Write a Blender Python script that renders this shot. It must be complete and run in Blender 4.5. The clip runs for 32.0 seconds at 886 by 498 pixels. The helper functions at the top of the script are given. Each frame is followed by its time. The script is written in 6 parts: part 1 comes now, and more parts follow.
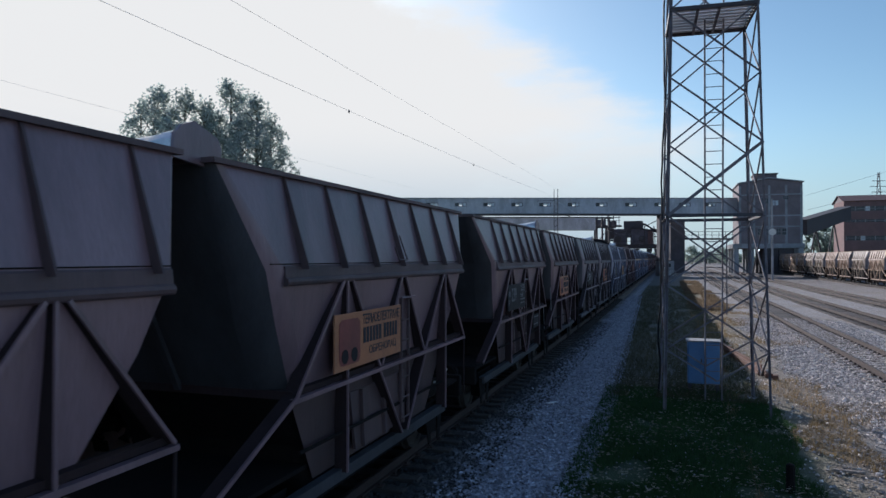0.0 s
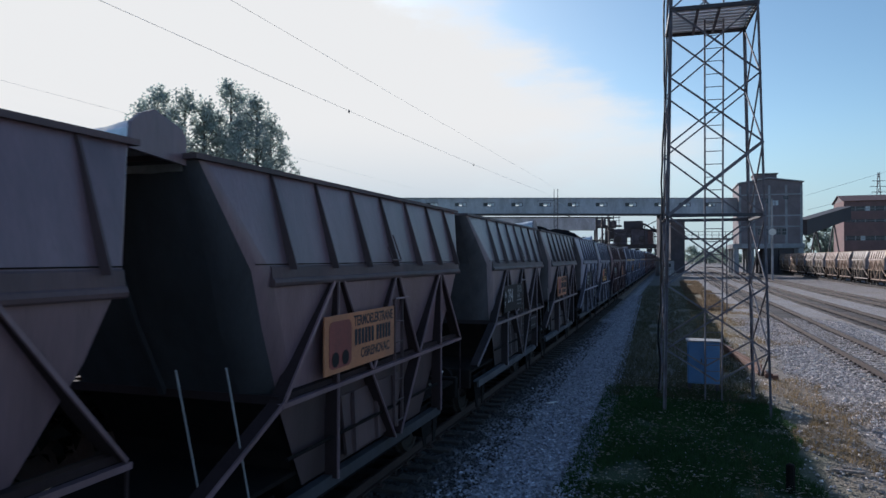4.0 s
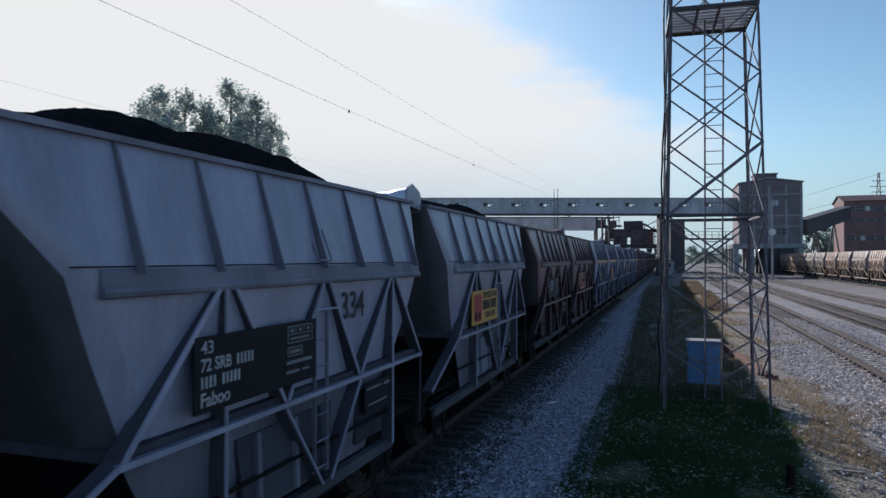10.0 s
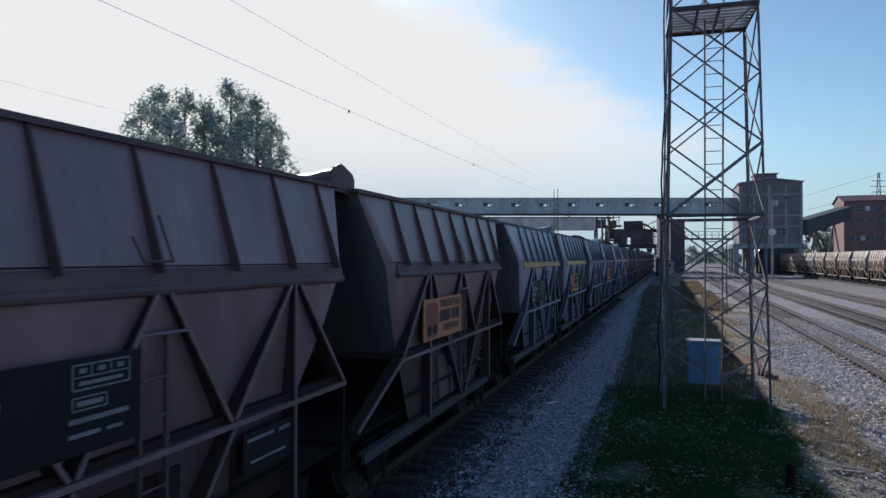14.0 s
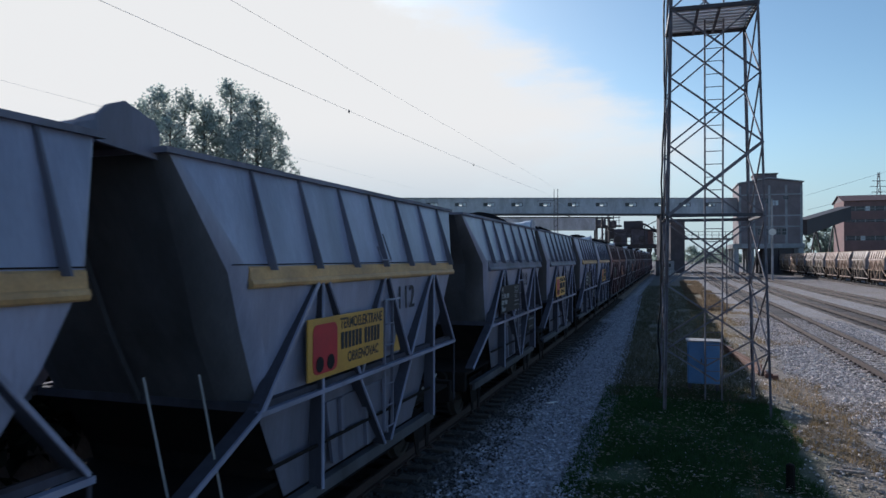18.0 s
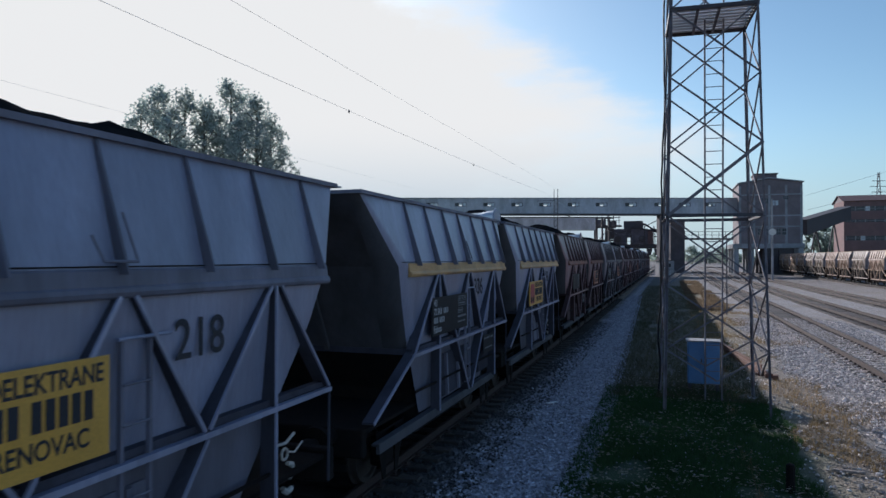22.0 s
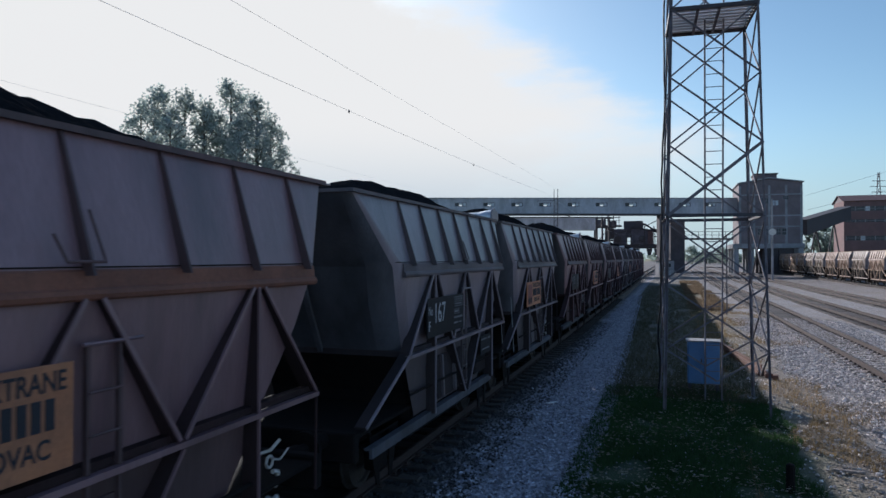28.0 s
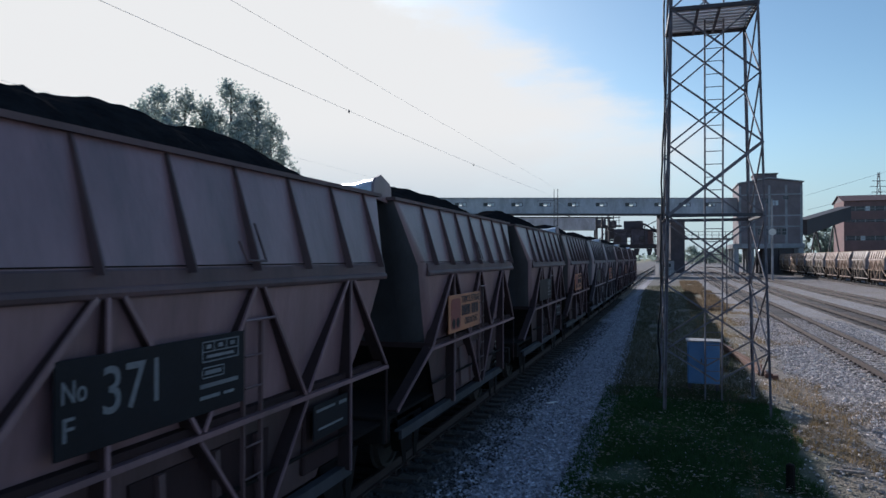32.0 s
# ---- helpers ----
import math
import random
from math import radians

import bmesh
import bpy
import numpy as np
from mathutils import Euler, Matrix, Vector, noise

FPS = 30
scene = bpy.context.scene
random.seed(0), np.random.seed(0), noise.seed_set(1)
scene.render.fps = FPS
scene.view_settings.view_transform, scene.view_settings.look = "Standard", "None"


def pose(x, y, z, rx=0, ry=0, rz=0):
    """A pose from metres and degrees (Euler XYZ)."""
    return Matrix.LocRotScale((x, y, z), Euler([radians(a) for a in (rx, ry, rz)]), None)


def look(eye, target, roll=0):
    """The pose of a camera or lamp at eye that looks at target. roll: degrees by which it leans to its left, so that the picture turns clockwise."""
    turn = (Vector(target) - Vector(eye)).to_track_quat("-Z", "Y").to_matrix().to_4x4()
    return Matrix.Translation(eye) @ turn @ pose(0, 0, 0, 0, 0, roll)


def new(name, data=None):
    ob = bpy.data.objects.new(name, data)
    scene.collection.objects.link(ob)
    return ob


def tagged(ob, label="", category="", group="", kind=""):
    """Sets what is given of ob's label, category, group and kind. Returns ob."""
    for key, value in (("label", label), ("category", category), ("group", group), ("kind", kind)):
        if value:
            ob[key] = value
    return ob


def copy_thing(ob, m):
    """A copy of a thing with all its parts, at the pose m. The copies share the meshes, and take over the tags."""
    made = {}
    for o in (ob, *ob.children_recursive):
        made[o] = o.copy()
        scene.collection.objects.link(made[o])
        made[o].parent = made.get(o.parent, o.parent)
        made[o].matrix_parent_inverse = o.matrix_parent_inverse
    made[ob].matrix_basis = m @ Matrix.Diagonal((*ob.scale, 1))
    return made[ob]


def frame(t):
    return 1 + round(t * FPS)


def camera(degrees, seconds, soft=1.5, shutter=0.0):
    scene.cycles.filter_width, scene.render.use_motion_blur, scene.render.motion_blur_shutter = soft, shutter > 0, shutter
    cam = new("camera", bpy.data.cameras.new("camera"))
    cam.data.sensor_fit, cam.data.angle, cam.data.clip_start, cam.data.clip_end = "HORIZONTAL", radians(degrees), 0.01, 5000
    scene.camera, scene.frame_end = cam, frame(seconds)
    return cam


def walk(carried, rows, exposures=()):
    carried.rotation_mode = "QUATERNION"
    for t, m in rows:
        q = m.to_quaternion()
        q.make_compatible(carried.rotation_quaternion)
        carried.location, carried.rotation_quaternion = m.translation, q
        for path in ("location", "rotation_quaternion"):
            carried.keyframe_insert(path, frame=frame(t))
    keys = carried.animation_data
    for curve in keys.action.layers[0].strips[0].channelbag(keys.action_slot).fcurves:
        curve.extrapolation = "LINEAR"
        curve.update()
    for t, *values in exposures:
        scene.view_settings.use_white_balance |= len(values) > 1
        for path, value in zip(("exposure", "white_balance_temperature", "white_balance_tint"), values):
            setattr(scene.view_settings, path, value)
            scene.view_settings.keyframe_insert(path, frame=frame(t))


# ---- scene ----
# The yard: x to the right of the running train, y along the tracks, z up from the sleeper tops.
TH = math.atan(400 / 1200)
EYE = Vector((0.0, 0.0, 3.68))
FWD = Vector((-math.sin(TH), math.cos(TH), 0))
RGT = Vector((math.cos(TH), math.sin(TH), 0))
cam = camera(2 * math.degrees(math.atan(784 / 1200)), 32.0, soft=1.5, shutter=0.15)
POSE = look(EYE, EYE + FWD + Vector((0, 0, 16 / 1200)))
walk(cam, [(0.0, POSE), (32.0, POSE)], exposures=[(0.0, 0.1, 5200.0, 8.0), (32.0, 0.1, 5200.0, 8.0)])

# ---- light ----
SUN = Vector((-1.0, 1.5, 0.72)).normalized()
ELEV = math.asin(SUN.z)
AZIM = math.atan2(SUN.x, SUN.y)
lamp = bpy.data.lights.new("sun", "SUN")
lamp.energy, lamp.angle, lamp.color = 5.2, radians(0.6), (1.0, 0.83, 0.68)
sun = new("sun", lamp)
sun.matrix_world = look((0, 0, 60), Vector((0, 0, 60)) - SUN)


def build_world():
    w = bpy.data.worlds.new("sky")
    scene.world = w
    w.use_nodes = True
    nt = w.node_tree
    nt.nodes.clear()
    N, L = nt.nodes.new, nt.links.new
    out, bg = N("ShaderNodeOutputWorld"), N("ShaderNodeBackground")
    sky = N("ShaderNodeTexSky")
    sky.sky_type, sky.sun_disc = "NISHITA", False
    sky.sun_elevation, sky.sun_rotation = ELEV, AZIM
    sky.altitude, sky.air_density, sky.dust_density, sky.ozone_density = 100, 1.0, 0.6, 0.7
    tc = N("ShaderNodeTexCoord")
    # a veil of bright cloud round the sun, with a ragged edge towards the blue

    def dot(v):
        d = N("ShaderNodeVectorMath")
        d.operation = "DOT_PRODUCT"
        d.inputs[1].default_value = v
        L(tc.outputs["Generated"], d.inputs[0])
        return d.outputs["Value"]

    def op(kind, a, b, c=None):
        o = N("ShaderNodeMath")
        o.operation = kind
        for i, v in enumerate((a, b, c)):
            if v is None:
                continue
            if isinstance(v, (int, float)):
                o.inputs[i].default_value = v
            else:
                L(v, o.inputs[i])
        return o.outputs[0]

    def rng(v, a, b):
        r = N("ShaderNodeMapRange")
        r.interpolation_type = "SMOOTHSTEP"
        r.inputs["From Min"].default_value, r.inputs["From Max"].default_value = a, b
        L(v, r.inputs["Value"])
        return r.outputs[0]

    def nz(scale, rot, stretch, detail=9, rough=0.55):
        mp = N("ShaderNodeMapping")
        mp.inputs["Scale"].default_value = stretch
        mp.inputs["Rotation"].default_value = rot
        L(tc.outputs["Generated"], mp.inputs[0])
        n = N("ShaderNodeTexNoise")
        n.inputs["Scale"].default_value, n.inputs["Detail"].default_value, n.inputs["Roughness"].default_value = scale, detail, rough
        L(mp.outputs[0], n.inputs[0])
        return op("SUBTRACT", n.outputs["Fac"], 0.5)

    fwd = op("MAXIMUM", dot(FWD), 0.05)
    u = op("DIVIDE", dot(RGT), fwd)
    v = op("DIVIDE", dot((0, 0, 1)), fwd)
    wisps = nz(4.0, (0.3, 0.5, 0.2), (1, 1, 3.5))
    puffs = nz(7.0, (0, 0, 0), (1, 1, 1.6))
    g = op("ADD", op("MULTIPLY_ADD", v, 1.9, u), -0.74)
    g = op("ADD", g, op("ADD", op("MULTIPLY", wisps, 0.55), op("MULTIPLY", puffs, 0.25)))
    dense = rng(g, 0.06, -0.16)
    thin = rng(op("ADD", u, op("MULTIPLY", wisps, 0.5)), 0.50, 0.08)
    cover = op("MULTIPLY", dense, op("MULTIPLY_ADD", thin, 0.85, 0.15))
    cover = op("MULTIPLY", cover, rng(dot(FWD), 0.2, 0.6))
    mix = N("ShaderNodeMixRGB")
    mix.inputs[2].default_value = (9.4, 7.85, 6.78, 1)
    L(cover, mix.inputs[0])
    L(sky.outputs[0], mix.inputs[1])
    haze = N("ShaderNodeMixRGB")
    haze.inputs[2].default_value = (4.15, 4.8, 5.2, 1)
    L(op("MULTIPLY", rng(dot((0, 0, 1)), 0.20, -0.02), op("MULTIPLY_ADD", rng(dot(FWD), -0.2, 0.5), 0.6, 0.3)), haze.inputs[0])
    L(mix.outputs[0], haze.inputs[1])
    # thin dust in the air towards the sun takes some of the blue out
    dusty = N("ShaderNodeMixRGB")
    dusty.blend_type = "MULTIPLY"
    dusty.inputs[2].default_value = (0.955, 0.98, 0.915, 1)
    L(rng(dot(FWD), 0.3, 0.8), dusty.inputs[0])
    L(haze.outputs[0], dusty.inputs[1])
    L(dusty.outputs[0], bg.inputs[0])
    bg.inputs[1].default_value = 0.1
    L(bg.outputs[0], out.inputs[0])


build_world()

# ---- materials ----
def surface(name, a, b, rough=0.8, metal=0.0, scale=2.0, fine=40.0, bump=0.3, dist=0.01, stain=None, amount=0.35, vary=0.12, island=0.0, coords="Object", stretch=(1, 1, 1), patch=(0.4, 0.65)):
    """Two tones by a broad noise, a fine grain over them, stains of a third tone, and relief."""
    m = bpy.data.materials.new(name)
    m.use_nodes = True
    nt = m.node_tree
    N, L = nt.nodes.new, nt.links.new
    p = nt.nodes["Principled BSDF"]
    tc = N("ShaderNodeTexCoord")
    mp = N("ShaderNodeMapping")
    mp.inputs["Scale"].default_value = stretch
    L(tc.outputs[coords], mp.inputs[0])
    info = N("ShaderNodeObjectInfo")
    off = N("ShaderNodeVectorMath")
    off.operation = "MULTIPLY_ADD"
    rnd = N("ShaderNodeCombineXYZ")
    for i in range(3):
        L(info.outputs["Random"], rnd.inputs[i])
    off.inputs[1].default_value = (37.0, 53.0, 71.0) if coords == "Object" else (0, 0, 0)
    L(rnd.outputs[0], off.inputs[0])
    L(mp.outputs[0], off.inputs[2])

    def noise_tex(s, detail, rg=0.6):
        n = N("ShaderNodeTexNoise")
        n.inputs["Scale"].default_value, n.inputs["Detail"].default_value, n.inputs["Roughness"].default_value = s, detail, rg
        L(off.outputs[0], n.inputs["Vector"])
        return n

    n1, n2 = noise_tex(scale, 6), noise_tex(fine, 3)
    r1 = N("ShaderNodeMapRange")
    r1.inputs["From Min"].default_value, r1.inputs["From Max"].default_value = 0.3, 0.7
    L(n1.outputs["Fac"], r1.inputs["Value"])
    mix = N("ShaderNodeMixRGB")
    mix.inputs[1].default_value, mix.inputs[2].default_value = (*a, 1), (*b, 1)
    L(r1.outputs[0], mix.inputs[0])
    last = mix
    if stain:
        n3 = noise_tex(scale * 0.45 + 0.3, 8, 0.68)
        r3 = N("ShaderNodeMapRange")
        r3.inputs["From Min"].default_value, r3.inputs["From Max"].default_value = patch
        r3.inputs["To Max"].default_value = amount
        L(n3.outputs["Fac"], r3.inputs["Value"])
        mx = N("ShaderNodeMixRGB")
        mx.inputs[2].default_value = (*stain, 1)
        L(r3.outputs[0], mx.inputs[0])
        L(last.outputs[0], mx.inputs[1])
        last = mx
    g = N("ShaderNodeMapRange")
    g.inputs["To Min"].default_value, g.inputs["To Max"].default_value = 0.72, 1.28
    L(n2.outputs["Fac"], g.inputs["Value"])
    v = N("ShaderNodeMapRange")
    v.inputs["To Min"].default_value, v.inputs["To Max"].default_value = 1 - vary, 1 + vary
    L(info.outputs["Random"], v.inputs["Value"])
    mu = N("ShaderNodeMath")
    mu.operation = "MULTIPLY"
    L(g.outputs[0], mu.inputs[0])
    L(v.outputs[0], mu.inputs[1])
    if island:
        gi = N("ShaderNodeNewGeometry")
        ri = N("ShaderNodeMapRange")
        ri.inputs["To Min"].default_value, ri.inputs["To Max"].default_value = 1 - island, 1 + island
        L(gi.outputs["Random Per Island"], ri.inputs["Value"])
        m2 = N("ShaderNodeMath")
        m2.operation = "MULTIPLY"
        L(mu.outputs[0], m2.inputs[0])
        L(ri.outputs[0], m2.inputs[1])
        mu = m2
    sc = N("ShaderNodeVectorMath")
    sc.operation = "SCALE"
    L(last.outputs[0], sc.inputs[0])
    L(mu.outputs[0], sc.inputs["Scale"])
    L(sc.outputs[0], p.inputs["Base Color"])
    rr = N("ShaderNodeMapRange")
    rr.inputs["To Min"].default_value, rr.inputs["To Max"].default_value = max(0.05, rough - 0.12), min(1, rough + 0.12)
    L(n1.outputs["Fac"], rr.inputs["Value"])
    L(rr.outputs[0], p.inputs["Roughness"])
    p.inputs["Metallic"].default_value = metal
    if bump:
        ad = N("ShaderNodeMath")
        L(n1.outputs["Fac"], ad.inputs[0])
        L(n2.outputs["Fac"], ad.inputs[1])
        bp = N("ShaderNodeBump")
        bp.inputs["Strength"].default_value, bp.inputs["Distance"].default_value = bump, dist
        L(ad.outputs[0], bp.inputs["Height"])
        L(bp.outputs[0], p.inputs["Normal"])
    return m


RUST = (0.10, 0.045, 0.025)
COALDUST = (0.018, 0.016, 0.016)


def paint(name, a, b, dirt=COALDUST, amount=0.55, rough=0.38):
    return surface(name, a, b, rough=rough, scale=1.0, fine=24, bump=0.4, dist=0.008, stain=dirt, amount=amount, vary=0.08, stretch=(1.2, 1.4, 0.28))


PAINTS = {
    "brown": paint("brown wagon paint", (0.198, 0.122, 0.14), (0.252, 0.166, 0.188), amount=0.45),
    "grey": paint("grey wagon paint", (0.230, 0.188, 0.217), (0.29, 0.244, 0.278), amount=0.45),
    "blue": paint("blue-grey wagon paint", (0.274, 0.285, 0.40), (0.345, 0.355, 0.48), amount=0.4),
    "pale": paint("pale grey wagon paint", (0.315, 0.317, 0.412), (0.378, 0.382, 0.485), amount=0.35),
    "red": paint("red-brown wagon paint", (0.228, 0.133, 0.146), (0.284, 0.178, 0.194), amount=0.45),
    "tan": paint("dusty tan wagon paint", (0.38, 0.25, 0.185), (0.46, 0.33, 0.255), dirt=(0.12, 0.08, 0.06), amount=0.5),
    "sand": paint("sandy grey wagon paint", (0.39, 0.31, 0.26), (0.47, 0.395, 0.345), dirt=(0.13, 0.09, 0.07), amount=0.5),
}
for _m in PAINTS.values():
    _m.node_tree.nodes["Principled BSDF"].inputs["Specular IOR Level"].default_value = 0.8
TONES = (("brown", (0.175, 0.112, 0.115)), ("grey", (0.205, 0.165, 0.172)), ("blue", (0.28, 0.275, 0.36)), ("pale", (0.325, 0.315, 0.39)), ("red", (0.20, 0.12, 0.122)), ("tan", (0.6, 0.4, 0.26)), ("sand", (0.6, 0.46, 0.34)))
# darker mixes of the same paint; frame, end and web tones have shade mixed in
# coal dust on rims and saddles, a plain darker tone on other parts
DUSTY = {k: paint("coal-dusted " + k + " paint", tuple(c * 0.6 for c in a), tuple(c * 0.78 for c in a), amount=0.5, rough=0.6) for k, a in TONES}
# ribs and hopper sides: their shaded look is mixed into the paint
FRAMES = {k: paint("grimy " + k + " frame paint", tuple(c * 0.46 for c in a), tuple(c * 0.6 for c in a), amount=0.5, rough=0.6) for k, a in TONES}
# share of paint tone left on the ends, the rest darkened away as shade
END_SHADE = {"brown": 0.36, "grey": 0.55, "blue": 0.24, "pale": 0.22, "red": 0.36, "tan": 0.7, "sand": 0.7}
ENDS = {k: paint("shade-and-coal " + k + " end paint", tuple(sum(a) / 3 * END_SHADE[k] * c for c in (0.92, 0.94, 1.14)), tuple(sum(a) / 3 * END_SHADE[k] * 1.3 * c for c in (0.98, 0.95, 1.06)), amount=0.6, rough=0.8) for k, a in TONES}
# webs, end sills and doors: body paint with deep shade mixed in
SHADED = {k: paint("shade-darkened " + k + " paint", tuple(c * 0.2 for c in a), tuple(c * 0.3 for c in a), amount=0.5, rough=0.88) for k, a in TONES}
for _m in SHADED.values():
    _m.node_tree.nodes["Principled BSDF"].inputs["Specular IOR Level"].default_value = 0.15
LIPS = {
    "yellow": surface("yellow lip paint", (0.54, 0.31, 0.115), (0.64, 0.40, 0.17), 0.5, scale=1.5, fine=30, stain=(0.12, 0.09, 0.06), amount=0.5),
    "rust": surface("rust-red lip paint", (0.22, 0.085, 0.05), (0.28, 0.12, 0.075), 0.7, scale=1.5, fine=30, stain=COALDUST, amount=0.4),
}
M_BLACK = surface("black plate paint", (0.012, 0.012, 0.015), (0.02, 0.02, 0.024), 0.6, scale=3, bump=0.1)
M_BLACK.node_tree.nodes["Principled BSDF"].inputs["Specular IOR Level"].default_value = 0.2
M_WHITE = surface("white lettering paint", (0.36, 0.36, 0.37), (0.48, 0.48, 0.49), 0.7, scale=5, bump=0.05)
M_FADED = surface("faded lettering paint", (0.16, 0.16, 0.17), (0.24, 0.24, 0.25), 0.75, scale=9, fine=80, bump=0.05)
M_DARKTXT = surface("dark lettering paint", (0.02, 0.022, 0.03), (0.03, 0.03, 0.04), 0.7, scale=5, bump=0.05)
M_YELLOW = surface("yellow sign enamel", (0.58, 0.315, 0.045), (0.67, 0.385, 0.068), 0.45, scale=2, fine=60, bump=0.06, stain=(0.2, 0.14, 0.06), amount=0.3)
M_ORANGE = surface("faded orange sign enamel", (0.48, 0.19, 0.085), (0.55, 0.245, 0.115), 0.6, scale=2, fine=30, bump=0.06, stain=(0.15, 0.09, 0.07), amount=0.45)
M_DULLRED = surface("faded red sign enamel", (0.26, 0.06, 0.05), (0.32, 0.09, 0.075), 0.6, scale=2, fine=30, bump=0.05, stain=(0.1, 0.05, 0.04), amount=0.5)
M_RED = surface("red sign enamel", (0.42, 0.012, 0.03), (0.48, 0.022, 0.04), 0.45, scale=2, fine=60, bump=0.05, stain=(0.1, 0.03, 0.03), amount=0.4)
# gear and wheels near black: the darkness under the wagons is in their colour
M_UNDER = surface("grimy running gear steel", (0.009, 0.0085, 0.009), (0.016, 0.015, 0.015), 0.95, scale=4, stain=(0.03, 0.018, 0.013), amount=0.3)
M_WHEEL = surface("worn wheel steel", (0.03, 0.026, 0.024), (0.06, 0.05, 0.045), 0.7, metal=0.3, scale=5)
M_COAL = surface("lignite coal", (0.013, 0.013, 0.0145), (0.024, 0.0235, 0.025), 0.97, scale=5, fine=22, bump=0.6, dist=0.03)
M_COAL.node_tree.nodes["Principled BSDF"].inputs["Specular IOR Level"].default_value = 0.0
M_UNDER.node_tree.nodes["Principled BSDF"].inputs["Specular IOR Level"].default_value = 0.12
M_RAIL = surface("rusty rail steel", (0.032, 0.022, 0.02), (0.058, 0.039, 0.035), 0.75, metal=0.25, scale=4)
M_RUST = surface("old rust", (0.12, 0.06, 0.043), (0.18, 0.095, 0.066), 0.85, scale=5)
M_WOOD = surface("weathered sleeper wood", (0.19, 0.155, 0.13), (0.30, 0.255, 0.215), 0.9, scale=3, fine=60, bump=0.6, stretch=(0.25, 3, 3), vary=0.25)
# running-track sleepers: the train's shade is darkened into the wood
M_SHADEWOOD = surface("shade-darkened sleeper wood", (0.03, 0.026, 0.024), (0.06, 0.05, 0.045), 0.95, scale=3, fine=60, bump=0.6, stretch=(0.25, 3, 3), vary=0.25)
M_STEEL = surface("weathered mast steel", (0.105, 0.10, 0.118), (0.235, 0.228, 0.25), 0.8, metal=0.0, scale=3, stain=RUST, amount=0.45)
M_DARKSTEEL = surface("dark weathered steel", (0.055, 0.055, 0.064), (0.092, 0.088, 0.096), 0.7, metal=0.3, scale=3, stain=RUST, amount=0.35)
M_PLANK = surface("pale weathered planks", (0.56, 0.55, 0.57), (0.68, 0.67, 0.68), 0.85, scale=3, fine=40)
M_CABINET = surface("blue cabinet paint", (0.075, 0.17, 0.36), (0.115, 0.225, 0.43), 0.5, scale=2, fine=50, bump=0.1, stain=(0.12, 0.12, 0.12), amount=0.3)
M_LAMP = surface("glowing lamp glass", (0.8, 0.8, 0.8), (0.85, 0.85, 0.85), 0.3, bump=0)
M_LAMP.node_tree.nodes["Principled BSDF"].inputs["Emission Color"].default_value = (1.0, 0.97, 0.92, 1)
M_LAMP.node_tree.nodes["Principled BSDF"].inputs["Emission Strength"].default_value = 4.0
M_BARE = surface("bare sheet metal", (0.6, 0.6, 0.62), (0.7, 0.7, 0.72), 0.32, metal=0.8, scale=3, fine=20, bump=0.2, stain=(0.10, 0.09, 0.09), amount=0.4)
M_PALE = surface("pale sheet metal", (0.5, 0.48, 0.45), (0.62, 0.6, 0.57), 0.5, metal=0.2, scale=3)
# building tones from here lean blue, with distance haze put into the colour
M_CONCRETE = surface("grey concrete", (0.30, 0.30, 0.315), (0.40, 0.395, 0.41), 0.9, scale=0.6, fine=12, bump=0.3, stain=(0.16, 0.15, 0.14), amount=0.5)
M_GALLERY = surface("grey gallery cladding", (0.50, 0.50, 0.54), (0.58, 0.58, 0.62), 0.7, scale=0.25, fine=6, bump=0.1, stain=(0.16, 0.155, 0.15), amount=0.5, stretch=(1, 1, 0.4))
M_BRICK = surface("dull red brickwork", (0.18, 0.105, 0.105), (0.24, 0.145, 0.14), 0.9, scale=0.5, fine=8, bump=0.3, stain=(0.13, 0.09, 0.08), amount=0.5)
M_BRICK2 = surface("grey-brown brickwork", (0.19, 0.155, 0.165), (0.25, 0.205, 0.215), 0.9, scale=0.5, fine=8, bump=0.3, stain=(0.15, 0.12, 0.11), amount=0.5)
# stair tower brick, darkened for its shaded face
M_DARKBRICK = surface("dark haze-blued brickwork", (0.08, 0.072, 0.085), (0.12, 0.105, 0.118), 0.9, scale=0.5, fine=8, bump=0.3, stain=(0.05, 0.045, 0.045), amount=0.5)
M_ROOF = surface("dark red roofing", (0.10, 0.058, 0.058), (0.14, 0.08, 0.078), 0.85, scale=0.6, fine=8)
M_REDSTEEL = surface("grimy blue-grey plant steel", (0.125, 0.115, 0.145), (0.165, 0.145, 0.175), 0.7, scale=1, stain=COALDUST, amount=0.5)
M_GLASS = surface("dirty window glass", (0.03, 0.033, 0.04), (0.06, 0.065, 0.075), 0.3, scale=1.2, bump=0.0)
M_PANEW = surface("whitened window glass", (0.5, 0.52, 0.54), (0.66, 0.68, 0.7), 0.3, scale=1.2, bump=0.0)
M_WIRE = surface("wire", (0.6, 0.59, 0.58), (0.7, 0.69, 0.68), 0.45, metal=0.5)
M_BARK = surface("tree bark", (0.09, 0.07, 0.055), (0.15, 0.125, 0.10), 0.95, scale=3, bump=0.8, stretch=(1, 1, 0.3))


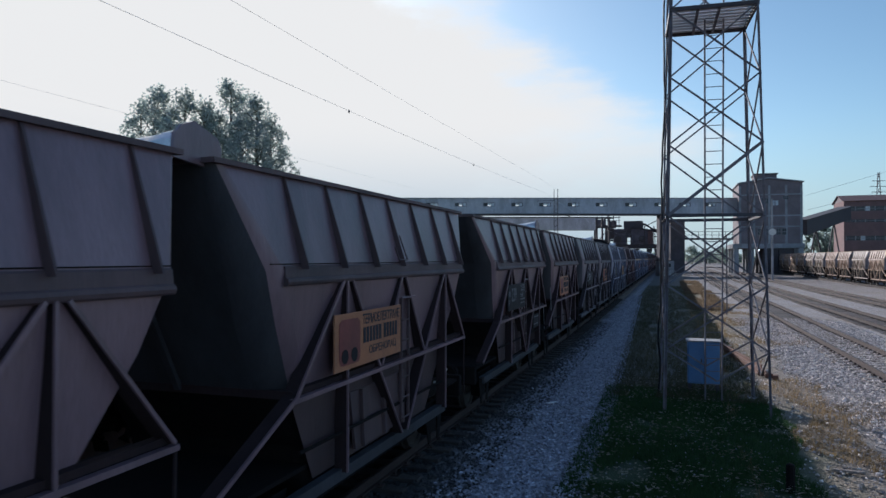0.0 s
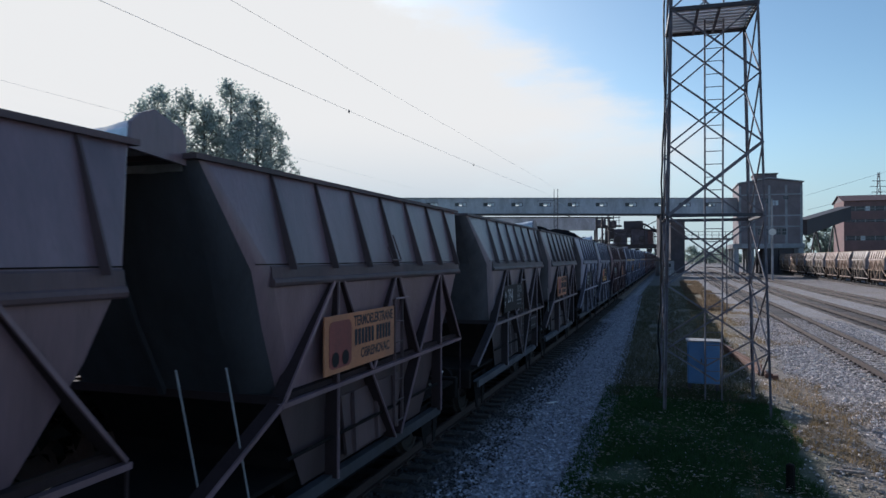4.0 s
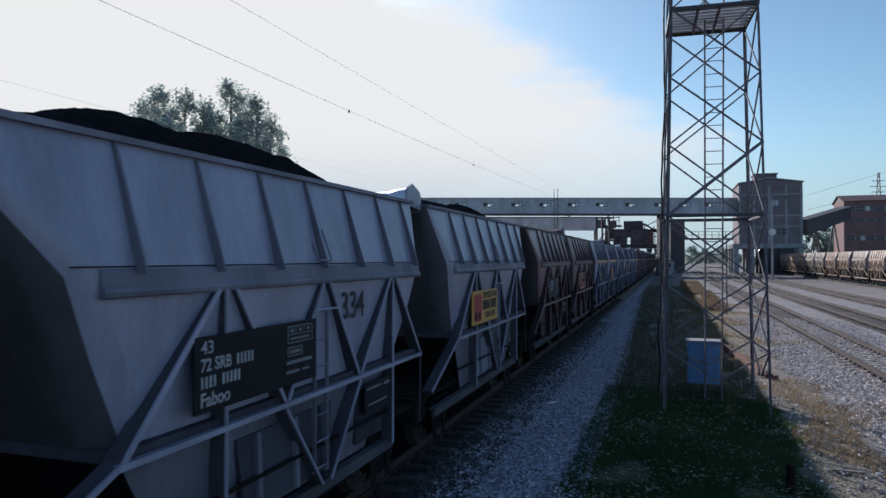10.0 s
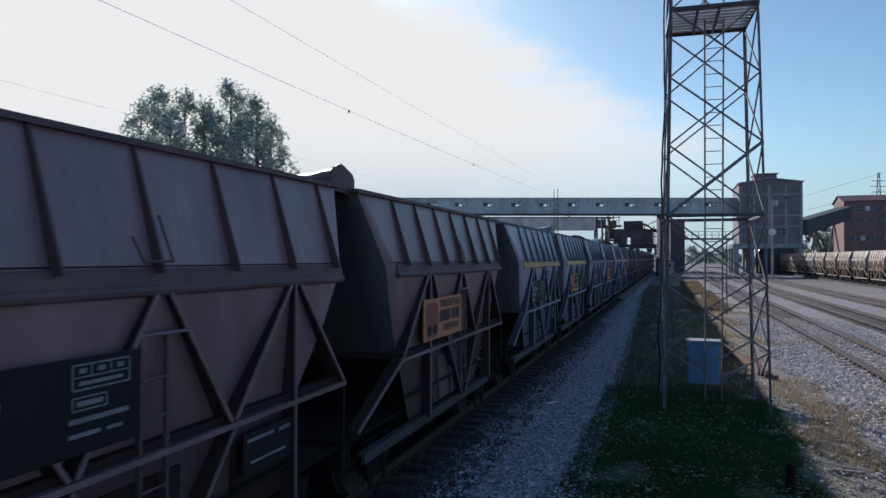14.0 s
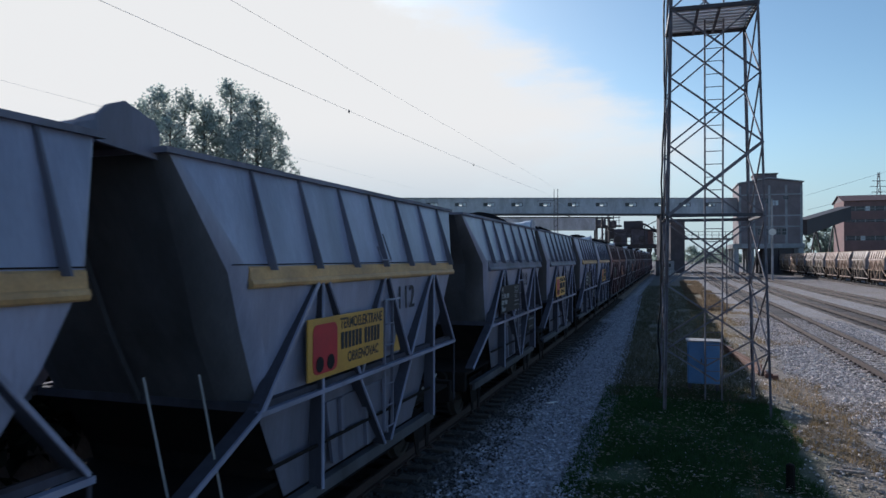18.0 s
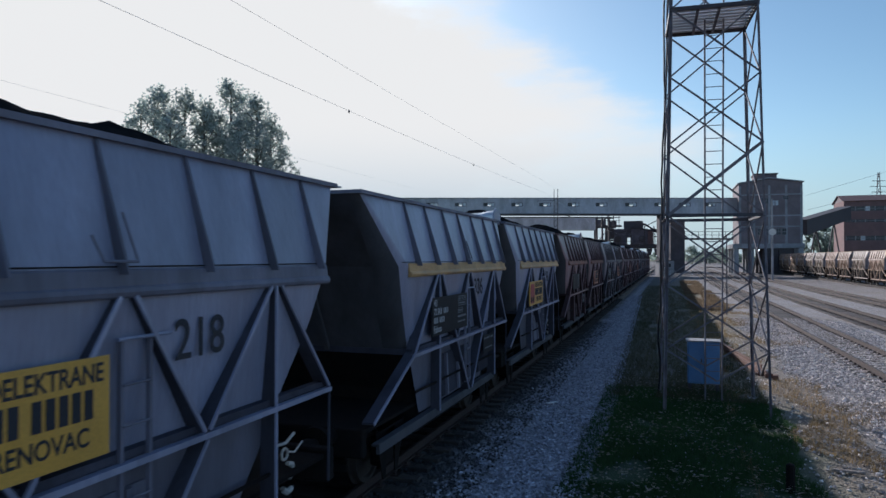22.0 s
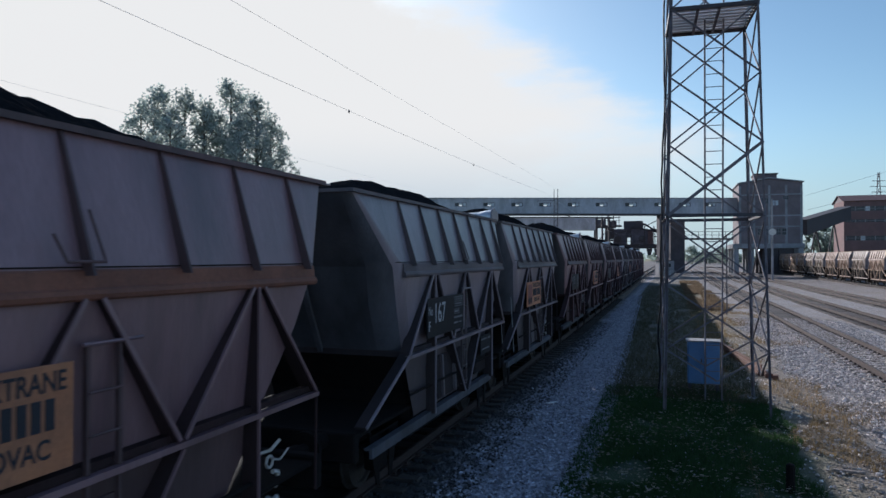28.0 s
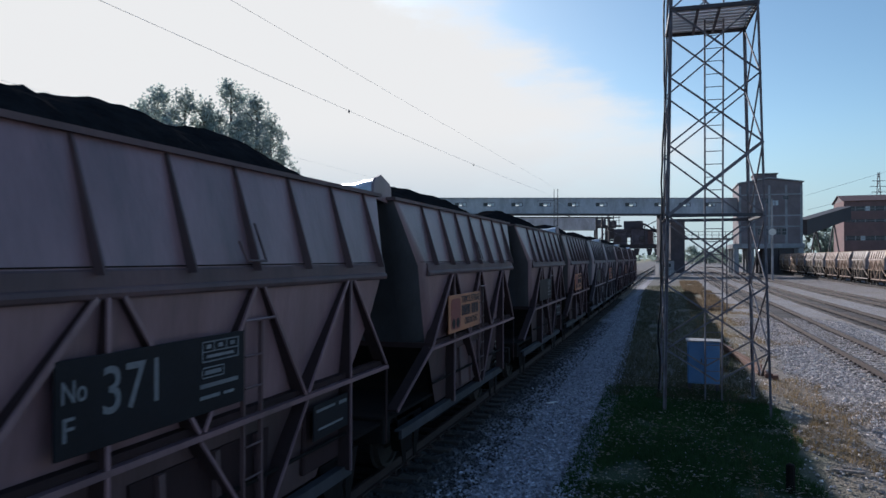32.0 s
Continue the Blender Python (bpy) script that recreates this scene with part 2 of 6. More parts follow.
def foliage(name, a, b):
    m = surface(name, a, b, 0.6, scale=0.35, fine=3, bump=0, vary=0.1, island=0.3)
    p = m.node_tree.nodes["Principled BSDF"]
    if "Transmission Weight" in p.inputs:
        p.inputs["Specular IOR Level"].default_value = 0.3
    nt = m.node_tree
    tr = nt.nodes.new("ShaderNodeBsdfTranslucent")
    mx = nt.nodes.new("ShaderNodeMixShader")
    mx.inputs[0].default_value = 0.65
    src = p.inputs["Base Color"].links[0].from_socket
    nt.links.new(src, tr.inputs[0])
    nt.links.new(p.outputs[0], mx.inputs[1])
    nt.links.new(tr.outputs[0], mx.inputs[2])
    nt.links.new(mx.outputs[0], nt.nodes["Material Output"].inputs[0])
    return m


# both tree greens are paled: haze and glare are mixed into the leaf colour
M_LEAF = foliage("haze-paled poplar leaves", (0.36, 0.41, 0.37), (0.44, 0.48, 0.45))
M_LEAF2 = foliage("hazy far leaves", (0.20, 0.25, 0.21), (0.28, 0.32, 0.28))
M_GRASS = foliage("short grass", (0.03, 0.07, 0.022), (0.064, 0.112, 0.038))
M_WEED = foliage("dull weeds", (0.075, 0.085, 0.045), (0.14, 0.125, 0.075))
M_SHRUB = foliage("dark shrub leaves", (0.012, 0.016, 0.01), (0.022, 0.027, 0.016))
M_DRYGRASS = foliage("dry autumn grass", (0.20, 0.145, 0.075), (0.28, 0.205, 0.11))
M_WITHERED = foliage("withered brown grass", (0.12, 0.088, 0.058), (0.19, 0.145, 0.095))
M_DEADLEAF = foliage("dead tan leaves", (0.30, 0.24, 0.17), (0.56, 0.50, 0.41))
# soil of the added bank, darkened for the shade on its near face
M_SOIL = surface("dark coal-dusted soil", (0.035, 0.03, 0.026), (0.07, 0.058, 0.045), 0.95, scale=1.2, fine=14, bump=0.8, dist=0.03)
M_STONE = surface("ballast stone", (0.46, 0.40, 0.36), (0.71, 0.63, 0.575), 0.9, scale=6, fine=50, bump=0.0, island=0.62)


# stones at the sleeper ends, blackened to show the train's shade
M_STONE_B = surface("shade-darkened ballast stone", (0.03, 0.03, 0.032), (0.07, 0.068, 0.07), 0.95, scale=6, fine=50, bump=0.0, island=0.5)
# bluish stone for the shadowed path: the shade's cast is in the colour
M_STONE_D = surface("blue-shaded ballast stone", (0.28, 0.272, 0.31), (0.43, 0.42, 0.47), 0.9, scale=6, fine=50, bump=0.0, island=0.5)


def ground_material():
    """Gravel, worn soil and grass, laid out along the tracks by position."""
    m = bpy.data.materials.new("yard ground")
    m.use_nodes = True
    nt = m.node_tree
    N, L = nt.nodes.new, nt.links.new
    p = nt.nodes["Principled BSDF"]
    geo = N("ShaderNodeNewGeometry")
    sep = N("ShaderNodeSeparateXYZ")
    L(geo.outputs["Position"], sep.inputs[0])

    def nz(s, d=5, rg=0.6):
        n = N("ShaderNodeTexNoise")
        n.inputs["Scale"].default_value, n.inputs["Detail"].default_value, n.inputs["Roughness"].default_value = s, d, rg
        L(geo.outputs["Position"], n.inputs["Vector"])
        return n.outputs["Fac"]

    def rng(v, a, b, lo=0.0, hi=1.0):
        r = N("ShaderNodeMapRange")
        r.inputs["From Min"].default_value, r.inputs["From Max"].default_value = a, b
        r.inputs["To Min"].default_value, r.inputs["To Max"].default_value = lo, hi
        L(v, r.inputs["Value"])
        return r.outputs[0]

    def op(kind, a, b):
        o = N("ShaderNodeMath")
        o.operation = kind
        for i, v in enumerate((a, b)):
            if isinstance(v, (int, float)):
                o.inputs[i].default_value = v
            else:
                L(v, o.inputs[i])
        return o.outputs[0]

    def mixc(f, a, b):
        x = N("ShaderNodeMixRGB")
        if isinstance(f, float):
            x.inputs[0].default_value = f
        else:
            L(f, x.inputs[0])
        for i, v in ((1, a), (2, b)):
            if isinstance(v, tuple):
                x.inputs[i].default_value = (*v, 1)
            else:
                L(v, x.inputs[i])
        return x.outputs[0]

    x = sep.outputs[0]
    y = sep.outputs[1]
    broad, mid, fine = nz(0.12, 4), nz(0.9, 6, 0.65), nz(14, 4, 0.7)
    vor = N("ShaderNodeTexVoronoi")
    vor.inputs["Scale"].default_value = 19
    L(geo.outputs["Position"], vor.inputs["Vector"])
    cell = N("ShaderNodeSeparateColor")
    L(vor.outputs["Color"], cell.inputs[0])
    gravel = mixc(cell.outputs[0], (0.20, 0.185, 0.185), (0.53, 0.495, 0.485))
    clump = nz(4.5, 3, 0.75)
    gravel = mixc(rng(clump, 0.35, 0.66), (0.20, 0.18, 0.175), mixc(0.5, gravel, (0.52, 0.485, 0.475)))
    gravel = mixc(rng(mid, 0.5, 0.75, 0.0, 0.5), gravel, (0.30, 0.25, 0.20))
    soil = mixc(mid, (0.15, 0.115, 0.08), (0.30, 0.235, 0.165))
    grass = mixc(rng(mid, 0.3, 0.7), (0.026, 0.052, 0.018), (0.055, 0.085, 0.03))
    dry = mixc(fine, (0.16, 0.12, 0.055), (0.30, 0.235, 0.12))
    wob = op("MULTIPLY", op("SUBTRACT", mid, 0.5), 2.6)
    xw = op("ADD", x, wob)
    # pale walked gravel beside the running track, open shade's blue tint in its colour
    verge_edge = rng(y, 18.0, 68.0, -1.6, -2.8)
    path = op("MULTIPLY", rng(xw, -3.9, -3.2), rng(op("SUBTRACT", xw, verge_edge), 0.3, -0.2))
    # verge between the two tracks, narrowing towards the loading point
    inleft = rng(op("SUBTRACT", xw, verge_edge), -0.15, 0.25)
    inright = rng(op("SUBTRACT", xw, 3.7), 0.9, -0.9)
    verge = op("MULTIPLY", inleft, inright)
    green = op("MULTIPLY", op("MULTIPLY", verge, rng(xw, 1.9, 3.0, 1.0, 0.15)), rng(op("ADD", y, op("MULTIPLY", wob, 2.2)), 20.5, 18.5, 0.1, 1.0))
    drymask = op("MULTIPLY", op("MULTIPLY", verge, rng(y, 22, 40)), rng(xw, 0.6, 2.2, 0.05, 1.0))
    col = mixc(rng(broad, 0.45, 0.68, 0.0, 0.55), gravel, soil)
    col = mixc(op("MULTIPLY", rng(nz(0.35, 6, 0.7), 0.55, 0.68), rng(x, 2.0, 9.0, 0.75, 0.25)), col, dry)
    col = mixc(op("MULTIPLY", path, 0.75), col, mixc(cell.outputs[0], (0.36, 0.355, 0.40), (0.60, 0.59, 0.65)))
    # the train's shade along the track, painted into the ground colour
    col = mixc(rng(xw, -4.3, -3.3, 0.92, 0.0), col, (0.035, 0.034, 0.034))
    # verge soil painted darker on the train's shadow side, lighter on the sunny side
    col = mixc(op("MULTIPLY", verge, 0.8), col, mixc(rng(xw, 0.4, 1.8), mixc(mid, (0.075, 0.07, 0.052), (0.15, 0.13, 0.095)), soil))
    col = mixc(op("MULTIPLY", drymask, 0.8), col, dry)
    col = mixc(green, col, grass)
    # spilt coal dust round the loading point
    col = mixc(op("MULTIPLY", rng(y, 75, 135), rng(mid, 0.3, 0.6, 0.45, 0.85)), col, (0.12, 0.11, 0.115))
    # fields beyond the yard
    away = op("MAXIMUM", rng(x, 40, 70), rng(op("MULTIPLY", x, -1.0), 16, 30))
    col = mixc(away, col, mixc(broad, (0.10, 0.12, 0.05), (0.22, 0.19, 0.09)))
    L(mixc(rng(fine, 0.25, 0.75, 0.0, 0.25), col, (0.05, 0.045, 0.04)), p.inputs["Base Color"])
    p.inputs["Roughness"].default_value = 0.95
    h = op("ADD", op("MULTIPLY", vor.outputs["Distance"], -1.2), op("MULTIPLY", fine, 0.6))
    bp = N("ShaderNodeBump")
    bp.inputs["Strength"].default_value, bp.inputs["Distance"].default_value = 0.8, 0.03
    L(h, bp.inputs["Height"])
    L(bp.outputs[0], p.inputs["Normal"])
    return m


M_GROUND = ground_material()


# ---- building blocks ----
def box(bm, lo, hi, bevel=0.0):
    v = [bm.verts.new((x, y, z)) for z in (lo[2], hi[2]) for y in (lo[1], hi[1]) for x in (lo[0], hi[0])]
    fs = [bm.faces.new([v[i] for i in q]) for q in ((0, 2, 3, 1), (4, 5, 7, 6), (0, 1, 5, 4), (2, 6, 7, 3), (0, 4, 6, 2), (1, 3, 7, 5))]
    if bevel:
        bmesh.ops.bevel(bm, geom=list({e for f in fs for e in f.edges}), offset=bevel, segments=1, affect="EDGES")
    return v


def bar(bm, a, b, w, h, up=(0, 0, 1), shape="box"):
    """A straight bar from a to b, w wide and h deep; shape angle: an L section, round: a tube."""
    a, b = Vector(a), Vector(b)
    d = (b - a).normalized()
    u = Vector(up)
    if abs(d.dot(u)) > 0.98:
        u = Vector((1, 0, 0))
    s = d.cross(u).normalized()
    u = s.cross(d).normalized()
    if shape == "round":
        ring = [(math.cos(i * math.pi / 4) * w / 2, math.sin(i * math.pi / 4) * w / 2) for i in range(8)]
    elif shape == "angle":
        t = w * 0.16
        ring = [(-w / 2, -h / 2), (w / 2, -h / 2), (w / 2, -h / 2 + t), (-w / 2 + t, -h / 2 + t), (-w / 2 + t, h / 2), (-w / 2, h / 2)]
    elif shape == "trough":
        t = w * 0.14
        ring = [(-w / 2, -h / 2), (w / 2, -h / 2), (w / 2, h / 2), (w / 2 - t, h / 2), (w / 2 - t, -h / 2 + t), (-w / 2 + t, -h / 2 + t), (-w / 2 + t, h / 2), (-w / 2, h / 2)]
    elif shape == "channel":
        t = min(w, h) * 0.2
        ring = [(-w / 2, -h / 2), (w / 2, -h / 2), (w / 2, -h / 2 + t), (-w / 2 + t, -h / 2 + t), (-w / 2 + t, h / 2 - t), (w / 2, h / 2 - t), (w / 2, h / 2), (-w / 2, h / 2)]
    else:
        ring = [(-w / 2, -h / 2), (w / 2, -h / 2), (w / 2, h / 2), (-w / 2, h / 2)]
    va = [bm.verts.new(a + s * p + u * q) for p, q in ring]
    vb = [bm.verts.new(b + s * p + u * q) for p, q in ring]
    n = len(ring)
    for i in range(n):
        bm.faces.new((va[i], va[(i + 1) % n], vb[(i + 1) % n], vb[i]))
    bm.faces.new(va[::-1])
    bm.faces.new(vb)


def plate(bm, pts, thick, n):
    """A flat polygon with thickness, grown against its normal n."""
    n = Vector(n).normalized() * thick
    fr = [bm.verts.new(Vector(p)) for p in pts]
    bk = [bm.verts.new(Vector(p) - n) for p in pts]
    bm.faces.new(fr)
    bm.faces.new(bk[::-1])
    for i in range(len(pts)):
        j = (i + 1) % len(pts)
        bm.faces.new((fr[j], fr[i], bk[i], bk[j]))


def lathe(bm, c, axis, prof, seg=16):
    """A turned body: prof is (offset along the axis, radius)."""
    axis = Vector(axis).normalized()
    u = axis.orthogonal().normalized()
    w = axis.cross(u)
    rings = []
    for o, r in prof:
        rings.append([bm.verts.new(Vector(c) + axis * o + (u * math.cos(2 * math.pi * i / seg) + w * math.sin(2 * math.pi * i / seg)) * max(r, 1e-3)) for i in range(seg)])
    for r0, r1 in zip(rings, rings[1:]):
        for i in range(seg):
            bm.faces.new((r0[i], r0[(i + 1) % seg], r1[(i + 1) % seg], r1[i]))
    bm.faces.new(rings[0][::-1])
    bm.faces.new(rings[-1])


CACHE = {}


def mesh_of(bm, name, smooth=False):
    bmesh.ops.recalc_face_normals(bm, faces=bm.faces)
    me = bpy.data.meshes.new(name)
    bm.to_mesh(me)
    bm.free()
    me.materials.append(None)
    if smooth:
        me.polygons.foreach_set("use_smooth", [True] * len(me.polygons))
    return me


def part(name, bm, material, parent=None, label="", smooth=False, at=None):
    """Links a bmesh, or a mesh made before, as one object; the material sits on the object."""
    me = bm if isinstance(bm, bpy.types.Mesh) else mesh_of(bm, name, smooth)
    ob = new(name, me)
    ob.material_slots[0].link = "OBJECT"
    ob.material_slots[0].material = material
    if parent:
        ob.parent = parent
    if at:
        ob.matrix_basis = at
    if label:
        tagged(ob, label)
    return ob


def shared(key, fill, smooth=False):
    """A mesh filled once and used again for alike pieces."""
    if key not in CACHE:
        bm = bmesh.new()
        fill(bm)
        CACHE[key] = mesh_of(bm, key.split("/")[-1], smooth)
    return CACHE[key]


def thing(name, label, category, m=None, group="", kind=""):
    ob = new(name)
    if m is not None:
        ob.matrix_basis = m
    return tagged(ob, label, category, group, kind)


def words(text, size, bold=0.004):
    """Raised lettering as a mesh, its lower left corner at the origin, facing +z."""
    if text in CACHE:
        return CACHE[text]
    cu = bpy.data.curves.new("lettering", "FONT")
    cu.body, cu.size, cu.extrude, cu.offset = text, size, 0.002, bold
    ob = bpy.data.objects.new("lettering", cu)
    scene.collection.objects.link(ob)
    dg = bpy.context.evaluated_depsgraph_get()
    me = bpy.data.meshes.new_from_object(ob.evaluated_get(dg))
    scene.collection.objects.unlink(ob)
    bpy.data.objects.remove(ob)
    me.materials.clear()
    me.materials.append(None)
    CACHE[text] = me
    return me


def at_depth(px, py, depth):
    """A place by its bearing and depth from the eye: offsets in 1200ths of the depth from (784, 457)."""
    return EYE + depth * (FWD + (px - 784) / 1200 * RGT + Vector((0, 0, (457 - py) / 1200)))


# ---- ground and tracks ----
TRAIN_X = -5.30
TRACKS = (("running", TRAIN_X), ("yard", 6.95), ("yard", 11.25), ("yard", 16.2), ("yard", 25.8))


def build_ground():
    bm = bmesh.new()
    xs = [-2600, -400, -80, -30, -14] + [-12 + 0.5 * i for i in range(90)] + [40, 80, 300, 2600]
    ys = [-400, -60, -20] + [-10 + 1.5 * i for i in range(60)] + [90, 120, 180, 300, 800, 3200]
    grid = []
    for y in ys:
        row = []
        for x in xs:
            z = -0.08 + 0.066 * max(0.0, min(1.0, min(2.6 - abs(x - tx) for _, tx in TRACKS)))
            if abs(x) < 45 and -15 < y < 140:
                z += 0.03 * noise.noise((x * 0.35, y * 0.35, 0)) + 0.015 * noise.noise((x * 1.3, y * 1.3, 4))
            row.append(bm.verts.new((x, y, z)))
        grid.append(row)
    for r0, r1 in zip(grid, grid[1:]):
        for i in range(len(xs) - 1):
            bm.faces.new((r0[i], r0[i + 1], r1[i + 1], r1[i]))
    tagged(part("ground", bm, M_GROUND, smooth=True), "gravel yard ground with worn soil and patches of grass", "ground", kind="structure")


def build_track(kind, x, y0, y1, near, far):
    root = thing("railway_track", "railway track with rusty rails on weathered sleepers in gravel", "railway track", pose(x, 0, 0), kind="structure")

    def rail_profile(bm, sx):
        for lo, hi in (((sx - 0.065, y0, 0.005), (sx + 0.065, y1, 0.03)), ((sx - 0.012, y0, 0.03), (sx + 0.012, y1, 0.135)), ((sx - 0.034, y0, 0.135), (sx + 0.034, y1, 0.172))):
            box(bm, lo, hi)
    for sx in (-0.7525, 0.7525):
        bm = bmesh.new()
        rail_profile(bm, sx)
        r = part("rail", bm, M_RAIL, root)
        bm = bmesh.new()
        box(bm, (sx - 0.03, y0, 0.173), (sx + 0.03, y1, 0.18))
        part("rail_head", bm, M_RAIL, r)

    def sleeper(bm):
        box(bm, (-1.3, -0.12, -0.15), (1.3, 0.12, 0.0), 0.012)

    def chair(bm):
        for sx in (-0.7525, 0.7525):
            box(bm, (sx - 0.17, -0.07, 0.0), (sx + 0.17, 0.07, 0.022))
            for o in (-0.1, 0.1):
                box(bm, (sx + o - 0.025, -0.03, 0.022), (sx + o + 0.025, 0.03, 0.055))
    me, mc = shared("track/sleeper", sleeper), shared("track/rail_chair", chair)
    n = int((y1 - y0) / 0.6)
    rest = bmesh.new()
    rng = random.Random(int(x * 10))
    for i in range(n):
        y = y0 + 0.3 + 0.6 * i
        if near < y < far:
            s = part("sleeper", me, M_SHADEWOOD if kind == "running" else M_WOOD, root, at=pose(rng.uniform(-0.03, 0.03), y, rng.uniform(-0.008, 0.0) - (0.03 if x > 10 else 0.0), 0, 0, rng.uniform(-0.8, 0.8)))
            part("rail_chair", mc, M_RAIL, s)
        elif y < 200:
            box(rest, (-1.3, y - 0.12, -0.15), (1.3, y + 0.12, -0.002 if x < 0 else -0.03))
    if rest.verts:
        tagged(part("far_sleepers", rest, M_WOOD, root), kind="stuff")
    else:
        rest.free()


build_ground()


# ---- hopper wagons ----
# Wagon space: x across (0 on the track's middle), y along from the rear end of the lip, z up from the sleeper tops.
TOP_Z, LIP_Z, CHORD_Z, SILL_Z = 4.58, 3.44, 2.16, 1.02
Y_MID = -3.5


def shell_rows(even):
    # height, half width, front end, rear end, corner radius; the outer end of each twin leans out further
    yf, yr = (-7.60, 0.33) if even else (-7.20, 0.62)
    return ((TOP_Z, 1.25, yf, yr, 0.16), (3.55, 1.50, -6.78, 0.02, 0.42), (2.95, 1.45, -6.52, -0.27, 0.44), (2.2, 1.38, -6.12, -0.80, 0.40), (1.5, 1.34, -5.6, -1.4, 0.2), (0.72, 1.2, -5.4, -1.7, 0.1))


def ring(row, sx, sy, n=6):
    """The corner arc of one level, from the side to the end."""
    z, w, yf, yr, r = row
    y = yf if sy < 0 else yr
    r = r if sy < 0 else 0.05
    return [Vector((sx * (w - r + r * math.cos(a)), y + sy * (r * math.sin(a) - r), z)) for a in (math.pi / 2 * i / n for i in range(n + 1))]


def skin(bm, rows_of_points):
    vs = [[bm.verts.new(p) for p in row] for row in rows_of_points]
    for r0, r1 in zip(vs, vs[1:]):
        for i in range(len(r0) - 1):
            bm.faces.new((r0[i], r0[i + 1], r1[i + 1], r1[i]))


def fill_upper_side(sx, even):
    def fill(bm):
        R = shell_rows(even)[:2]
        for o in (0.0, 0.03):
            skin(bm, [[p - Vector((sx * o, 0, 0)) for p in (ring(r, sx, -1)[0], ring(r, sx, 1)[0])] for r in R])
    return fill


def fill_lower_side(sx, even):
    def fill(bm):
        skin(bm, [[ring(r, sx, -1)[0], ring(r, sx, 1)[0]] for r in shell_rows(even)[1:4]])
    return fill


def fill_corner(sx, sy, even, a, b):
    def fill(bm):
        skin(bm, [ring(r, sx, sy, 8)[a:b] for r in shell_rows(even)[:4]])
    return fill


def fill_end(sy, even):
    def fill(bm):
        R = shell_rows(even)[:4]
        for o in (0.0, 0.03):
            skin(bm, [[p - Vector((0, sy * o, 0)) for p in (ring(r, -1, sy)[-1], ring(r, 1, sy)[-1])] for r in R])
    return fill


def fill_end_sill(sy, even):
    def fill(bm):
        z, w, yf, yr, r = shell_rows(even)[3]
        y = yf if sy < 0 else yr
        bar(bm, (-w, y - sy * 0.02, z), (w, y - sy * 0.02, z), 0.1, 0.09)
    return fill


def fill_end_rib(sy, even):
    def fill(bm):
        R = shell_rows(even)
        k = 2 if sy < 0 else 3
        for a, b in zip(R[:3], R[1:4]):
            bar(bm, (0, a[k] + sy * 0.02, a[0]), (0, b[k] + sy * 0.02, b[0]), 0.08, 0.07, up=(0, sy, 0))
    return fill


def fill_deck(sy):
    def fill(bm):
        if sy < 0:
            box(bm, (-1.3, -7.6, 1.24), (1.3, -5.5, 1.29))
        else:
            box(bm, (-1.3, -1.6, 1.24), (1.3, 0.42, 1.29))
    return fill


def fill_hopper(bm):
    R = shell_rows(True)[3:]
    loops = []
    for r in R:
        lp = []
        for sx, sy, rev in ((1, -1, True), (1, 1, False), (-1, 1, True), (-1, -1, False)):
            q = ring(r, sx, sy, 3)
            lp += q[::-1] if rev else q
        loops.append([bm.verts.new(p) for p in lp])
    for a, b in zip(loops, loops[1:]):
        n = len(a)
        for i in range(n):
            bm.faces.new((a[i], a[(i + 1) % n], b[(i + 1) % n], b[i]))
    bm.faces.new(loops[-1])


def fill_rim(even):
    def fill(bm):
        z, w, yf, yr, r = shell_rows(even)[0]
        for sx in (-1, 1):
            bar(bm, (sx * (w + 0.015), yf - 0.05, z + 0.02), (sx * (w + 0.015), yr + 0.05, z + 0.02), 0.075, 0.05)
        for y in (yf, yr):
            bar(bm, (-w, y, z + 0.02), (w, y, z + 0.02), 0.075, 0.05)
    return fill


def fill_lip(sx):
    def fill(bm):
        pts = [(1.495, 3.60), (1.512, 3.585), (1.524, 3.475), (1.545, 3.46), (1.556, 3.43), (1.548, 3.40), (1.53, 3.385), (1.495, 3.385)]
        a = [bm.verts.new((sx * x, -6.36, z)) for x, z in pts]
        b = [bm.verts.new((sx * x, 0.0, z)) for x, z in pts]
        for i in range(len(pts)):
            j = (i + 1) % len(pts)
            bm.faces.new((a[i], a[j], b[j], b[i]))
        bm.faces.new(a)
        bm.faces.new(b)
    return fill


RIBS = (-6.0, -5.05, -4.08, -3.14, -2.16, -1.16, -0.2)


def fill_rib(sx):
    def fill(bm):
        pts = [(1.24, TOP_Z - 0.01), (1.285, TOP_Z - 0.01), (1.60, 3.56), (1.49, 3.56)]
        plate(bm, [(sx * x, 0.012, z) for x, z in pts], 0.024, (0, 1, 0))
    return fill


def fill_seam(sx):
    def fill(bm):
        box(bm, (sx * 1.49 - 0.006, -6.6, 3.612), (sx * 1.49 + 0.006, 0.0, 3.622))
    return fill


def fill_brace(sx, y0, z0, y1, z1, w=0.11):
    def fill(bm):
        if sx < 0:
            bar(bm, (sx * 1.50, y0, z0), (sx * 1.50, y1, z1), w, 0.11, up=(sx, 0, 0))
        else:
            bar(bm, (1.545, y0, z0), (1.545, y1, z1), w * 0.36, 0.022, up=(1, 0, 0))
    return fill


def fill_web(y0, z0, y1, z1):
    def fill(bm):
        bar(bm, (1.452, y0, z0), (1.452, y1, z1), 0.03, 0.163, up=(1, 0, 0))
    return fill


